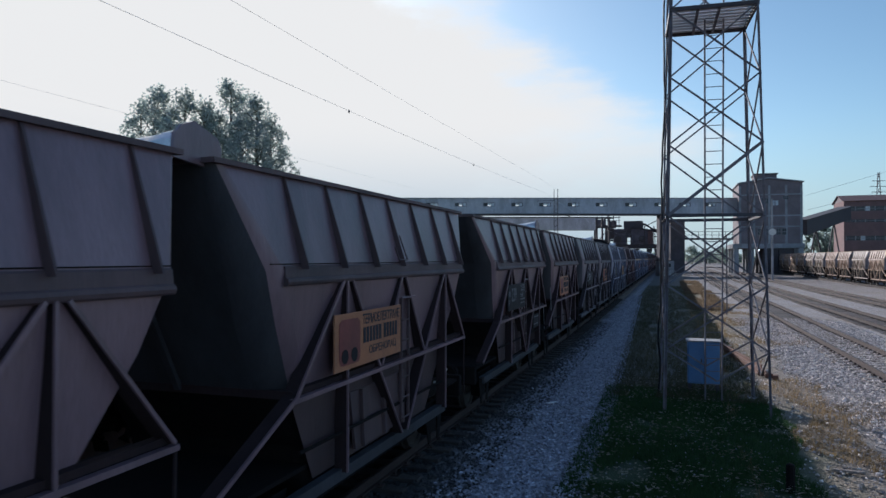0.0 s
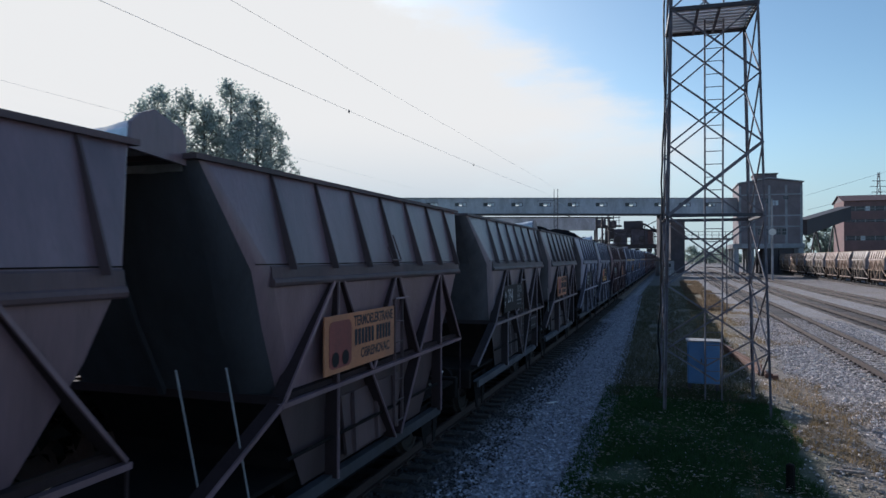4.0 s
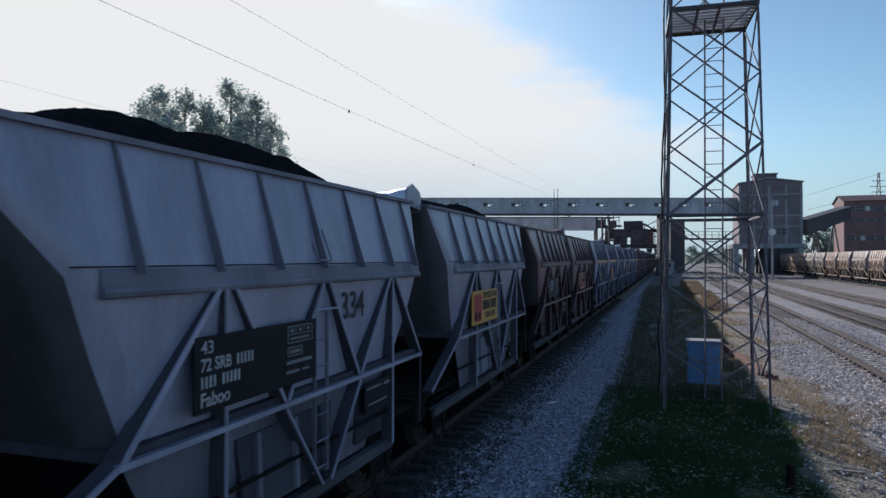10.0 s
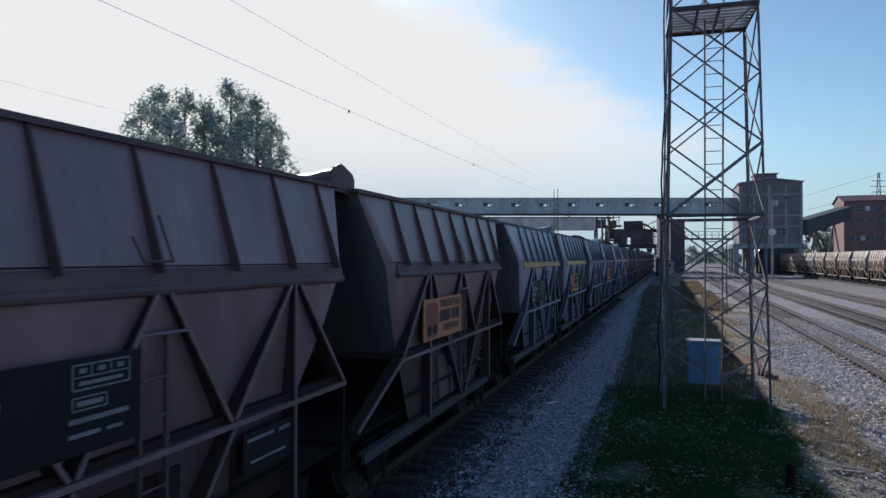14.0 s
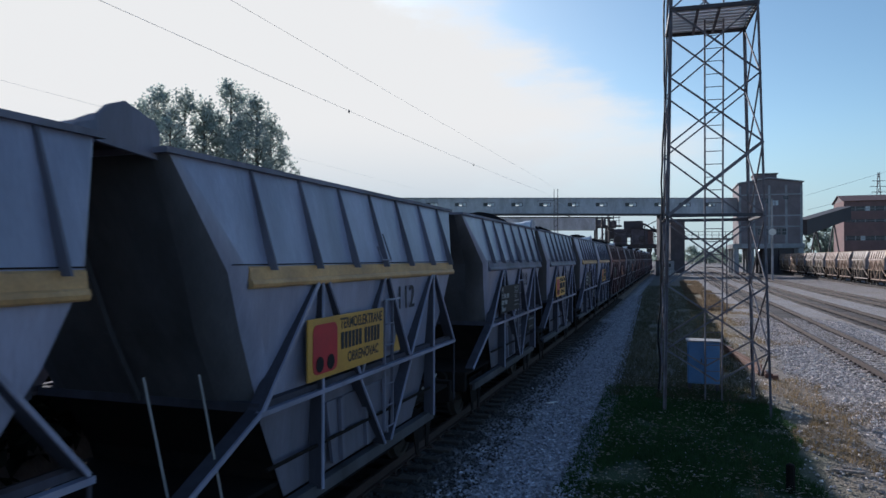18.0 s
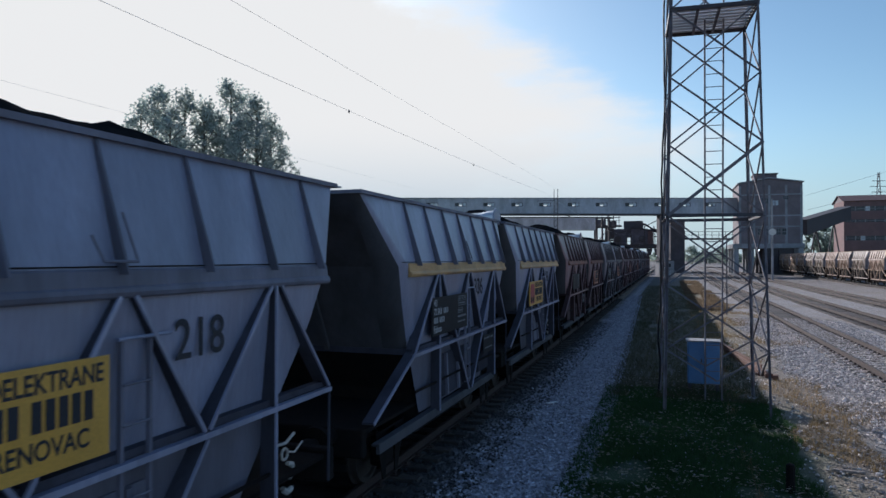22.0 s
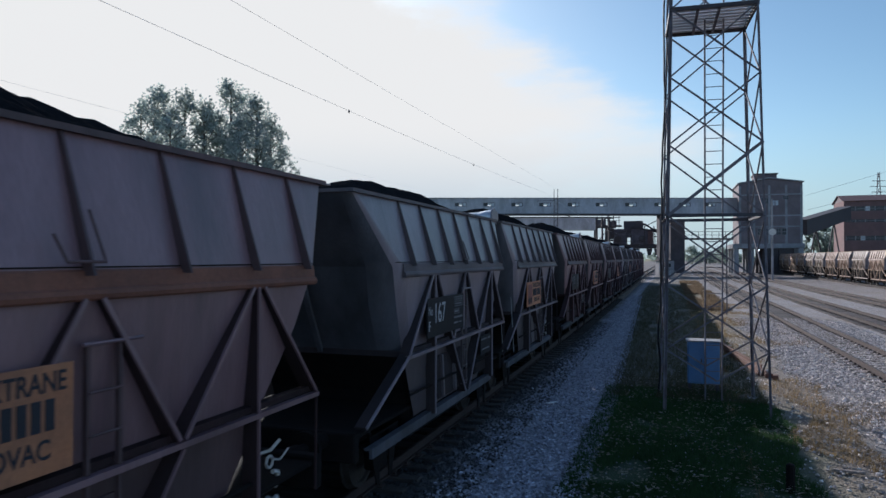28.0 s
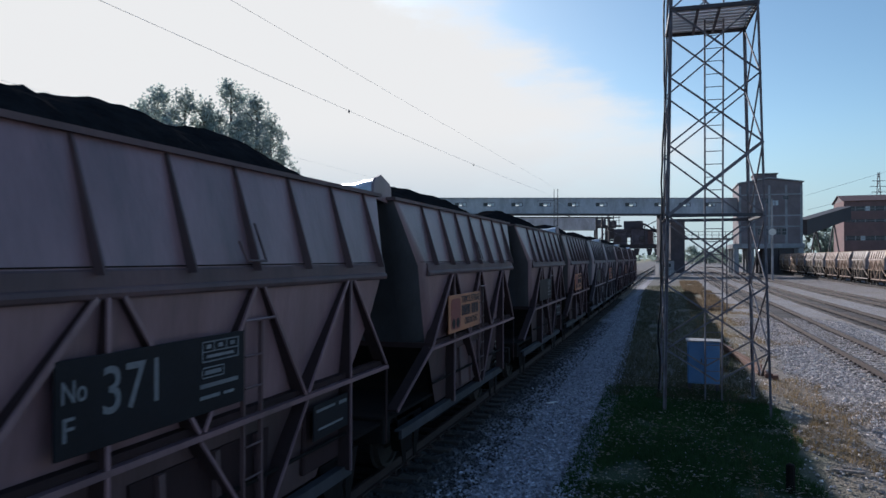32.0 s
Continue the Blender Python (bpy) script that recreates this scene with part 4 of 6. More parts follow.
def build_train():
    for k in range(-2, 30):
        colour, lip, number, faded, body_no = PAIRS[(k + 2) // 2]
        m = pose(TRAIN_X, rear_at(k, 0), 0)
        w = build_wagon(k % 2 == 0, colour, lip, m, number, faded, k < 3, body_no, stakes=k in (3, 5, 11, 19), coaly=k in (8, 10))
        c = part("coal_load", coal_mesh(k + 3, HEAPS.get(k, (0.22, 0.24, 0.22) if k < 22 else (0.5, 0.55, 0.45))), M_COAL, at=m)
        tagged(c, "heap of dark lignite coal filling a hopper wagon", "coal", "coal loads")
        TRAIN.append((k, w, c))


build_train()


# ---- lattice mast ----
def build_mast():
    root = thing("lattice_mast", "tall weathered steel lattice floodlight mast with a ladder", "mast", pose(1.01, 18.75, -0.08, 0, 0, 3.2))
    z1 = 13.2

    def corner(sx, sy, z):
        return Vector((sx * (1.2 - 0.02 * z), sy * (1.22 - 0.02 * z), z))
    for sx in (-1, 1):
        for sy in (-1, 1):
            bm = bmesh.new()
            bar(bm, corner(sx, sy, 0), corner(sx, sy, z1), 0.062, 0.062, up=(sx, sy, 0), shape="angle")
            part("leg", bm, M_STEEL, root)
            bm = bmesh.new()
            box(bm, (sx * 1.2 - 0.16, sy * 1.22 - 0.16, -0.2), (sx * 1.2 + 0.16, sy * 1.22 + 0.16, 0.005), 0.02)
            part("footing", bm, M_CONCRETE, root)
    levels = (0.1, 1.53, 3.1, 4.8, 6.55, 8.23, 9.93, 11.6, 13.1)
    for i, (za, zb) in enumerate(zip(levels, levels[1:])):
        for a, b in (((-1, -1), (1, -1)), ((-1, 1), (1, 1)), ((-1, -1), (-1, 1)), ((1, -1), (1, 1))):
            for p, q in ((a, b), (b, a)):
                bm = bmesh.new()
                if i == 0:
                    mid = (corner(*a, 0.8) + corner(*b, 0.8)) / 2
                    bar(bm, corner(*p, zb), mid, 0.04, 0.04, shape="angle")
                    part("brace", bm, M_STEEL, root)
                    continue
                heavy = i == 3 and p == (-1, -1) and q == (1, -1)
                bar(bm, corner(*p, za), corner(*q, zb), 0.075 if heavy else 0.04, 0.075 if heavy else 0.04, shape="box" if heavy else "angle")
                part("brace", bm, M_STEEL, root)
    ring_pts = [corner(*p, 4.8) for p in ((-1, -1), (1, -1), (1, 1), (-1, 1))]
    for a, b in zip(ring_pts, ring_pts[1:] + ring_pts[:1]):
        bm = bmesh.new()
        bar(bm, a, b, 0.07, 0.08, shape="angle")
        part("ring_beam", bm, M_DARKSTEEL, root)
    # platform under the lamps
    pf = thing("platform", "", "")
    pf.parent = root
    hx, hy = 1.0, 1.02
    for x in (-0.36, 0.14):
        bm = bmesh.new()
        bar(bm, (x, -hy, 9.90), (x + 0.05, hy, 9.90), 0.06, 0.08)
        part("joist", bm, M_STEEL, pf)
    for i in range(9):
        bm = bmesh.new()
        y = -hy + 0.09 + i * (2 * hy - 0.18) / 8
        box(bm, (-hx, y - 0.07, 9.96), (hx, y + 0.07, 9.99))
        part("plank", bm, M_PLANK, pf)
    for sy in (-1, 1):
        bm = bmesh.new()
        bar(bm, (-hx - 0.02, sy * hy, 9.92), (hx + 0.02, sy * hy, 9.92), 0.06, 0.09)
        part("edge_beam", bm, M_DARKSTEEL, pf)
    for sx in (-1, 1):
        bm = bmesh.new()
        bar(bm, (sx * hx, -hy, 9.92), (sx * hx, hy, 9.92), 0.06, 0.09)
        part("edge_beam", bm, M_DARKSTEEL, pf)
    lad = thing("ladder", "", "")
    lad.parent = root
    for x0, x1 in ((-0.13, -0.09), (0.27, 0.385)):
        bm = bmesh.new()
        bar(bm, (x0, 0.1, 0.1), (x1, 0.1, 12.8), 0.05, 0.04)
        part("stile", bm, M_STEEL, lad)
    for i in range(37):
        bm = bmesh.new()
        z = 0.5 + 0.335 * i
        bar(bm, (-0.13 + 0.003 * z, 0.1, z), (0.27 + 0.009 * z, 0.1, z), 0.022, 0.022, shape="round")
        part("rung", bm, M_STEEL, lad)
    # cable down one leg
    bm = bmesh.new()
    rng = random.Random(2)
    prev = corner(-1, 1, 0) + Vector((-0.05, -0.1, 0))
    for i in range(1, 28):
        nxt = corner(-1, 1, i * z1 / 27) + Vector((rng.uniform(-0.08, -0.01), -0.1, 0))
        bar(bm, prev, nxt, 0.05, 0.05, shape="round")
        prev = nxt
    part("cable", bm, M_BLACK, root)


build_mast()


def build_cabinet():
    root = thing("switch_cabinet", "blue metal switch cabinet with a pale lid on legs", "cabinet", pose(0.9, 20.5, -0.08))
    bm = bmesh.new()
    box(bm, (-0.42, -0.25, 0.25), (0.42, 0.3, 1.42), 0.015)
    part("body", bm, M_CABINET, root)
    for x0, x1 in ((-0.40, -0.005), (0.005, 0.40)):
        bm = bmesh.new()
        box(bm, (x0, -0.275, 0.29), (x1, -0.254, 1.38), 0.008)
        d = part("door", bm, M_CABINET, root)
        bm = bmesh.new()
        box(bm, (x1 - 0.07 if x0 < -0.1 else x0 + 0.04, -0.30, 0.8), (x1 - 0.04 if x0 < -0.1 else x0 + 0.07, -0.276, 0.95))
        part("handle", bm, M_DARKSTEEL, d)
    bm = bmesh.new()
    box(bm, (-0.46, -0.31, 1.424), (0.46, 0.34, 1.456), 0.01)
    part("lid", bm, M_CONCRETE, root, "pale rusty sheet lid")
    for x in (-0.36, 0.36):
        for y in (-0.2, 0.24):
            bm = bmesh.new()
            box(bm, (x - 0.04, y - 0.04, -0.05), (x + 0.04, y + 0.04, 0.25))
            part("leg", bm, M_DARKSTEEL, root)


build_cabinet()


def build_yard_bits():
    root = thing("marker_post", "short dark wooden post standing in the grass", "post", pose(1.83, 12.1, -0.08))
    bm = bmesh.new()
    lathe(bm, (0, 0, -0.05), (0, 0, 1), ((0, 0.075), (0.4, 0.07), (0.5, 0.065), (0.52, 0.03)), 10)
    part("shaft", bm, M_UNDER, root)
    for i, (x0, y0, x1, y1, z) in enumerate(((1.95, 31.2, 2.72, 23.9, 0.0), (2.1, 31.6, 2.9, 23.6, 0.0), (2.0, 30.2, 2.85, 24.3, 0.10))):
        rail = thing("scrap_rail", "rusty discarded rail lying in the dry grass", "rail", pose(x0, y0, -0.05), "scrap rails")
        bm = bmesh.new()
        d = Vector((x1 - x0, y1 - y0, 0))
        for z0, w, h in ((0.02 + z, 0.11, 0.025), (0.075 + z, 0.03, 0.09), (0.13 + z, 0.065, 0.03)):
            bar(bm, (0, 0, z0), d + Vector((0, 0, z0)), w, h)
        part("bar", bm, M_RUST, rail)
    rng = random.Random(4)
    for i, (x, y) in enumerate(((2.95, 23.4), (2.8, 23.7), (3.1, 23.1))):
        b = thing("rusty_drum_end", "small rusty red steel offcut on the gravel", "scrap", pose(x, y, -0.06, 0, 0, 40 * i), "scrap pieces")
        bm = bmesh.new()
        box(bm, (-0.12, -0.08, 0), (0.12, 0.08, 0.14), 0.02)
        part("block", bm, M_RUST, b)
    for i in range(1):
        p = thing("timber_offcut", "weathered timber offcut lying on the ground", "timber", pose(rng.uniform(2.6, 4.2), rng.uniform(13, 17.5), -0.06, 0, 0, rng.uniform(-30, 30)), "timber offcuts")
        bm = bmesh.new()
        box(bm, (-rng.uniform(0.2, 0.6), -0.04, 0), (rng.uniform(0.2, 0.5), 0.04, 0.05), 0.01)
        part("board", bm, M_WOOD, p)


    scrap = thing("wood_scrap", "pale splintered wood scrap lying on the trackside gravel", "wood", pose(-2.87, 17.4, -0.035, 0, 4, 62))
    bm = bmesh.new()
    plate(bm, [(-0.26, -0.03, 0.03), (-0.05, -0.05, 0.03), (0.24, -0.035, 0.03), (0.27, 0.0, 0.03), (0.2, 0.03, 0.03), (-0.22, 0.04, 0.03)], 0.025, (0, 0, 1))
    part("splinter", bm, M_PLANK, scrap)


build_yard_bits()


# ---- buildings round the loading point ----
def frame_at(px, depth, py=None):
    """A pose on the ground at that bearing and depth, its x axis across the view."""
    p = at_depth(px, 457, depth)
    return Matrix.Translation((p.x, p.y, -0.14)) @ Matrix.Rotation(TH, 4, "Z")


def aligned(px, depth):
    """A pose on the ground at that bearing and depth, squared to the tracks, and its across offsets by bearing."""
    p = at_depth(px, 457, depth)

    def across(q):
        k = (q - 1184) * math.cos(TH) / 1200
        return k * p.y * math.cos(TH) / (1 + k * math.sin(TH)) - p.x
    return Matrix.Translation((p.x, p.y, -0.14)), across


def zof(py, depth):
    return EYE.z + 0.14 + (457 - py) / 1200 * depth


def build_gallery():
    D = 165.0
    u = D / 1200
    root = thing("conveyor_gallery", "long grey enclosed conveyor gallery bridging the tracks", "conveyor", frame_at(784, D))
    x0, x1 = (300 - 784) * u, (1312 - 784) * u
    zb, zt = zof(379, D), zof(352, D)
    wins = [(c - 784) * u for c in (715, 765, 815, 865, 914, 963, 1013, 1062, 1114, 1165, 1208, 1253)]
    bm = bmesh.new()
    xs = [x0] + [v for c in wins for v in (c - 1.4, c + 1.4)] + [x1]
    wz0, wz1 = zof(366.5, D), zof(360, D)
    for side in (-1.6, 1.45):
        box(bm, (x0, side, zb), (x1, side + 0.15, wz0))
        box(bm, (x0, side, wz1), (x1, side + 0.15, zt))
        for a, b in zip(xs[::2], xs[1::2]):
            box(bm, (a, side, wz0), (b, side + 0.15, wz1))
    part("cladding", bm, M_GALLERY, root)
    bm = bmesh.new()
    box(bm, (x0, -1.85, zt), (x1, 1.85, zt + 0.12))
    part("roof", bm, M_CONCRETE, root)
    bm = bmesh.new()
    box(bm, (x0, -1.7, zb - 0.35), (x1, 1.7, zb))
    for i in range(int((x1 - x0) / 2.5)):
        bar(bm, (x0 + 2.5 * i, -1.75, zb - 0.35), (x0 + 2.5 * i, -1.75, zb + 0.02), 0.12, 0.12)
    part("floor_girder", bm, M_DARKSTEEL, root)
    for c in wins:
        wn = thing("window", "", "")
        wn.parent = root
        bm = bmesh.new()
        for o in (-1.35, -0.45, 0.45, 1.35):
            bar(bm, (c + o, -1.55, wz0), (c + o, -1.55, wz1), 0.1, 0.1)
        for z in (wz0 + 0.05, wz1 - 0.05):
            bar(bm, (c - 1.35, -1.56, z), (c + 1.35, -1.56, z), 0.1, 0.1)
        part("frame", bm, M_DARKSTEEL, wn)
        bm = bmesh.new()
        box(bm, (c - 1.3, -1.5, wz0), (c - 0.5, -1.47, wz1))
        part("pane", bm, M_GLASS, wn)
        for o in (-0.4, 0.5):
            bm = bmesh.new()
            box(bm, (c + o, -1.5, wz0 + (0.35 if o < 0 else 0.1)), (c + o + 0.75, -1.47, wz1))
            part("pane", bm, M_PANEW, wn)
    for c in (1170,):
        bm = bmesh.new()
        x = (c - 784) * u
        box(bm, (x - 0.7, -1.2, 0), (x + 0.7, 1.2, zb - 0.35), 0.05)
        part("pier", bm, M_DARKBRICK, root)


build_gallery()


def build_second_gallery():
    D = 185.0
    u = D / 1200
    root = thing("conveyor_gallery", "lower pale conveyor gallery on steel trestles behind the bridge", "conveyor", frame_at(784, D))
    x0, x1 = (300 - 784) * u, (1052 - 784) * u
    zb, zt = zof(408, D), zof(386, D)
    bm = bmesh.new()
    box(bm, (x0, -1.4, zb), (x1, 1.4, zt), 0.05)
    part("cladding", bm, M_GALLERY, root)
    bm = bmesh.new()
    box(bm, (x0, -1.7, zt), (x1, 1.7, zt + 0.2))
    part("roof", bm, M_DARKSTEEL, root)
    for c in (1056, 1066, 1078):
        bm = bmesh.new()
        x = (c - 784) * u
        bar(bm, (x, 0, 0), (x, 0, zof(386, D)), 0.45, 0.45)
        part("trestle_leg", bm, M_DARKSTEEL, root)
    for za, zb2 in ((4, 8), (8, 12), (12, 15.5)):
        bm = bmesh.new()
        bar(bm, ((1056 - 784) * u, 0, za), ((1078 - 784) * u, 0, zb2), 0.25, 0.25)
        part("trestle_brace", bm, M_DARKSTEEL, root)
    bm = bmesh.new()
    bar(bm, ((1050 - 784) * u, 0, zof(386, D)), ((1085 - 784) * u, 0, zof(386, D)), 0.4, 0.5)
    bar(bm, ((1050 - 784) * u, 0, zof(403, D)), ((1090 - 784) * u, 0, zof(403, D)), 0.4, 0.4)
    part("trestle_beam", bm, M_DARKSTEEL, root)
    for py in (381, 386, 391):
        bm = bmesh.new()
        bar(bm, ((1062 - 784) * u, -1, zof(py, D)), ((1096 - 784) * u, -1, zof(py, D)), 0.12, 0.12)
        part("handrail", bm, M_DARKSTEEL, root)
    for c in (1064, 1074, 1084, 1094):
        bm = bmesh.new()
        bar(bm, ((c - 784) * u, -1, zof(404, D)), ((c - 784) * u, -1, zof(380, D)), 0.12, 0.12)
        part("railing_post", bm, M_DARKSTEEL, root)


build_second_gallery()


def build_bunker():
    D = 200.0
    u = D / 1200
    root = thing("loading_bunker", "red steel coal loading bunker standing over the tracks", "bunker")
    root.matrix_basis, X = aligned(1135, D)
    # hall in three bays, its roof house, deck, a transfer tower with floors and boxes beside it
    for nm, a, b, y0, y1, mat, dp in (
        ("bunker", 1088, 1109, 406, 433, M_REDSTEEL, 4.0), ("bunker", 1109.4, 1117, 406, 420, M_REDSTEEL, 3.9), ("bunker", 1117.4, 1147, 406, 433, M_REDSTEEL, 4.0), ("bunker", 1147.4, 1156, 408, 433, M_BRICK, 3.8),
        ("roof_house", 1105, 1138, 392, 406, M_DARKSTEEL, 3.0), ("deck", 1086, 1176, 433.2, 440, M_DARKSTEEL, 4.5),
        ("tower_leg", 1051.5, 1056.5, 384, 478, M_DARKSTEEL, 0.6), ("tower_leg", 1071, 1076, 399, 478, M_DARKSTEEL, 0.6),
        ("drive_box", 1059, 1072, 388, 398, M_REDSTEEL, 1.6), ("drive_box", 1077, 1091, 391, 401, M_DARKSTEEL, 1.4), ("tower_floor", 1056.8, 1100, 398.4, 401, M_DARKSTEEL, 2.0), ("tower_floor", 1056.8, 1086, 424, 427, M_DARKSTEEL, 2.0),
        ("chute_box", 1062, 1070, 427.4, 446, M_REDSTEEL, 1.2), ("side_panel", 1077, 1087, 404, 423, M_DARKSTEEL, 1.0),
    ):
        bm = bmesh.new()
        box(bm, (X(a), -dp, zof(y1, D)), (X(b), dp, zof(y0, D)), 0.05)
        part(nm, bm, mat, root)
    for px in (1080, 1174):
        for y in (-4, 4):
            bm = bmesh.new()
            bar(bm, (X(px), y, 0), (X(px), y, zof(441, D)), 0.6, 0.6)
            part("column", bm, M_DARKSTEEL, root)
    bm = bmesh.new()
    for i in range(9):
        bar(bm, (X(1090 + i * 10), -4.5, zof(434, D)), (X(1090 + i * 10), -4.5, zof(428, D)), 0.08, 0.08)
    bar(bm, (X(1090), -4.5, zof(428, D)), (X(1176), -4.5, zof(428, D)), 0.08, 0.08)
    part("railing", bm, M_DARKSTEEL, root)
    for px in (1096, 1137):
        bm = bmesh.new()
        lathe(bm, (X(px), -4.1, zof(424, D)), (0, -1, 0), ((0, 0.95), (0.9, 0.95), (0.9, 0.7), (0.95, 0.3)), 18)
        part("drive_drum", bm, M_DARKSTEEL, root)
    for px, py in ((1096, 416), (1118, 404), (1142, 398), (1158, 402), (1170, 410)):
        bm = bmesh.new()
        bar(bm, (X(px), -4.6, zof(434, D)), (X(px), -4.6, zof(py, D)), 0.22, 0.22)
        part("upright", bm, M_DARKSTEEL, root)
    for a, b, ya, yb in ((1090, 1142, 416, 398), (1118, 1172, 404, 412), (1142, 1174, 398, 420)):
        bm = bmesh.new()
        bar(bm, (X(a), -4.7, zof(ya, D)), (X(b), -4.7, zof(yb, D)), 0.3, 0.5)
        part("chute", bm, M_DARKSTEEL, root)
    for px in (1098, 1112, 1128, 1150, 1163):
        bm = bmesh.new()
        v = [(X(px - 5), zof(441, D)), (X(px + 5), zof(441, D)), (X(px + 2.5), zof(452, D)), (X(px - 2.5), zof(452, D))]
        plate(bm, [(q[0], -2.0, q[1]) for q in v], 4.0, (0, 1, 0))
        part("discharge_funnel", bm, M_DARKSTEEL, root)
    for a, ya, b, yb in ((1058, 385, 1100, 386), (1058, 381, 1094, 382), (1158, 408, 1176, 408), (1158, 420, 1176, 420), (1140, 404, 1172, 388), (1163, 433, 1171, 391)):
        bm = bmesh.new()
        bar(bm, (X(a), -4.3, zof(ya, D)), (X(b), -4.3, zof(yb, D)), 0.2, 0.2)
        part("rail", bm, M_DARKSTEEL, root)
    for px, ya in ((1060, 380), (1068, 379), (1080, 381), (1088, 384), (1160, 405), (1168, 392), (1175, 402)):
        bm = bmesh.new()
        bar(bm, (X(px), -4.2, zof(433, D)), (X(px), -4.2, zof(ya, D)), 0.18, 0.18)
        part("railing_post", bm, M_DARKSTEEL, root)


build_bunker()


def build_pier_house():
    D = 170.0
    u = D / 1200
    root = thing("stair_tower", "narrow brown brick stair tower beside the tracks", "stair tower", frame_at(1200, D))
    bm = bmesh.new()
    box(bm, ((1187 - 1200) * u, 0, 0), ((1212 - 1200) * u, 5, zof(392, D)), 0.03)
    part("wall", bm, M_DARKBRICK, root)
    bm = bmesh.new()
    box(bm, ((1185 - 1200) * u, -0.2, zof(392, D)), ((1214 - 1200) * u, 5.2, zof(389, D)))
    part("roof", bm, M_DARKSTEEL, root)
    root = thing("footbridge", "steel footbridge with railings between buildings", "footbridge", frame_at(1255, D))
    bm = bmesh.new()
    box(bm, ((1212 - 1255) * u, 0.5, zof(424.5, D)), ((1300 - 1255) * u, 2, zof(421.5, D)))
    part("deck", bm, M_DARKSTEEL, root)
    for i in range(8):
        bm = bmesh.new()
        x = (1214 + i * 12 - 1255) * u
        bar(bm, (x, 0.55, zof(422, D)), (x, 0.55, zof(410, D)), 0.1, 0.1)
        part("railing_post", bm, M_DARKSTEEL, root)
    for py in (410, 416):
        bm = bmesh.new()
        bar(bm, ((1212 - 1255) * u, 0.55, zof(py, D)), ((1300 - 1255) * u, 0.55, zof(py, D)), 0.09, 0.09)
        part("handrail", bm, M_DARKSTEEL, root)


def build_signal_hut():
    D = 141.0
    u = D / 1200
    root = thing("signal_hut", "small grey trackside hut with a railed landing", "hut", frame_at(1180, D))
    w, h = 13 * u, zof(462, D)
    bm = bmesh.new()
    box(bm, (-w, 0, 0), (w, 2.6, h), 0.03)
    part("wall", bm, M_CONCRETE, root)
    bm = bmesh.new()
    box(bm, (-w - 0.25, -0.3, h), (w + 0.25, 2.9, h + 0.16))
    part("roof", bm, M_DARKSTEEL, root)
    for x in (-0.85, 0.2):
        wn = thing("window", "", "")
        wn.parent = root
        bm = bmesh.new()
        for a, b in (((x, h - 1.4), (x + 0.75, h - 1.4)), ((x, h - 0.5), (x + 0.75, h - 0.5)), ((x, h - 1.4), (x, h - 0.5)), ((x + 0.75, h - 1.4), (x + 0.75, h - 0.5))):
            bar(bm, (a[0], -0.03, a[1]), (b[0], -0.03, b[1]), 0.07, 0.07)
        part("frame", bm, M_PALE, wn)
        bm = bmesh.new()
        box(bm, (x + 0.03, -0.03, h - 1.37), (x + 0.72, -0.005, h - 0.53))
        part("pane", bm, M_GLASS, wn)
    for i in range(6):
        bm = bmesh.new()
        bar(bm, (-w + i * w * 0.4, -1.1, 0), (-w + i * w * 0.4, -1.1, 1.15), 0.06, 0.06)
        part("railing_post", bm, M_PALE, root)
    for z in (0.6, 1.15):
        bm = bmesh.new()
        bar(bm, (-w, -1.1, z), (w, -1.1, z), 0.06, 0.06)
        part("handrail", bm, M_PALE, root)
    # lit lamp under the sorting house
    lamp_root = thing("yard_lamp", "small lit white lamp hanging below the sorting house", "lamp", frame_at(1342, 157))
    z = zof(443, 157)
    bm = bmesh.new()
    lathe(bm, (0, 0, z), (0, -1, 0), ((0, 0.2), (0.12, 0.26), (0.2, 0.22)), 14)
    part("housing", bm, M_DARKSTEEL, lamp_root)
    bm = bmesh.new()
    lathe(bm, (0, -0.204, z), (0, -1, 0), ((0, 0.2), (0.05, 0.16), (0.08, 0.05)), 14)
    part("bulb", bm, M_LAMP, lamp_root, "glowing white lens")
    bm = bmesh.new()
    bar(bm, (0, 0, 0), (0, 0, z - 0.1), 0.12, 0.12)
    part("post", bm, M_DARKSTEEL, lamp_root)


build_pier_house()
build_signal_hut()


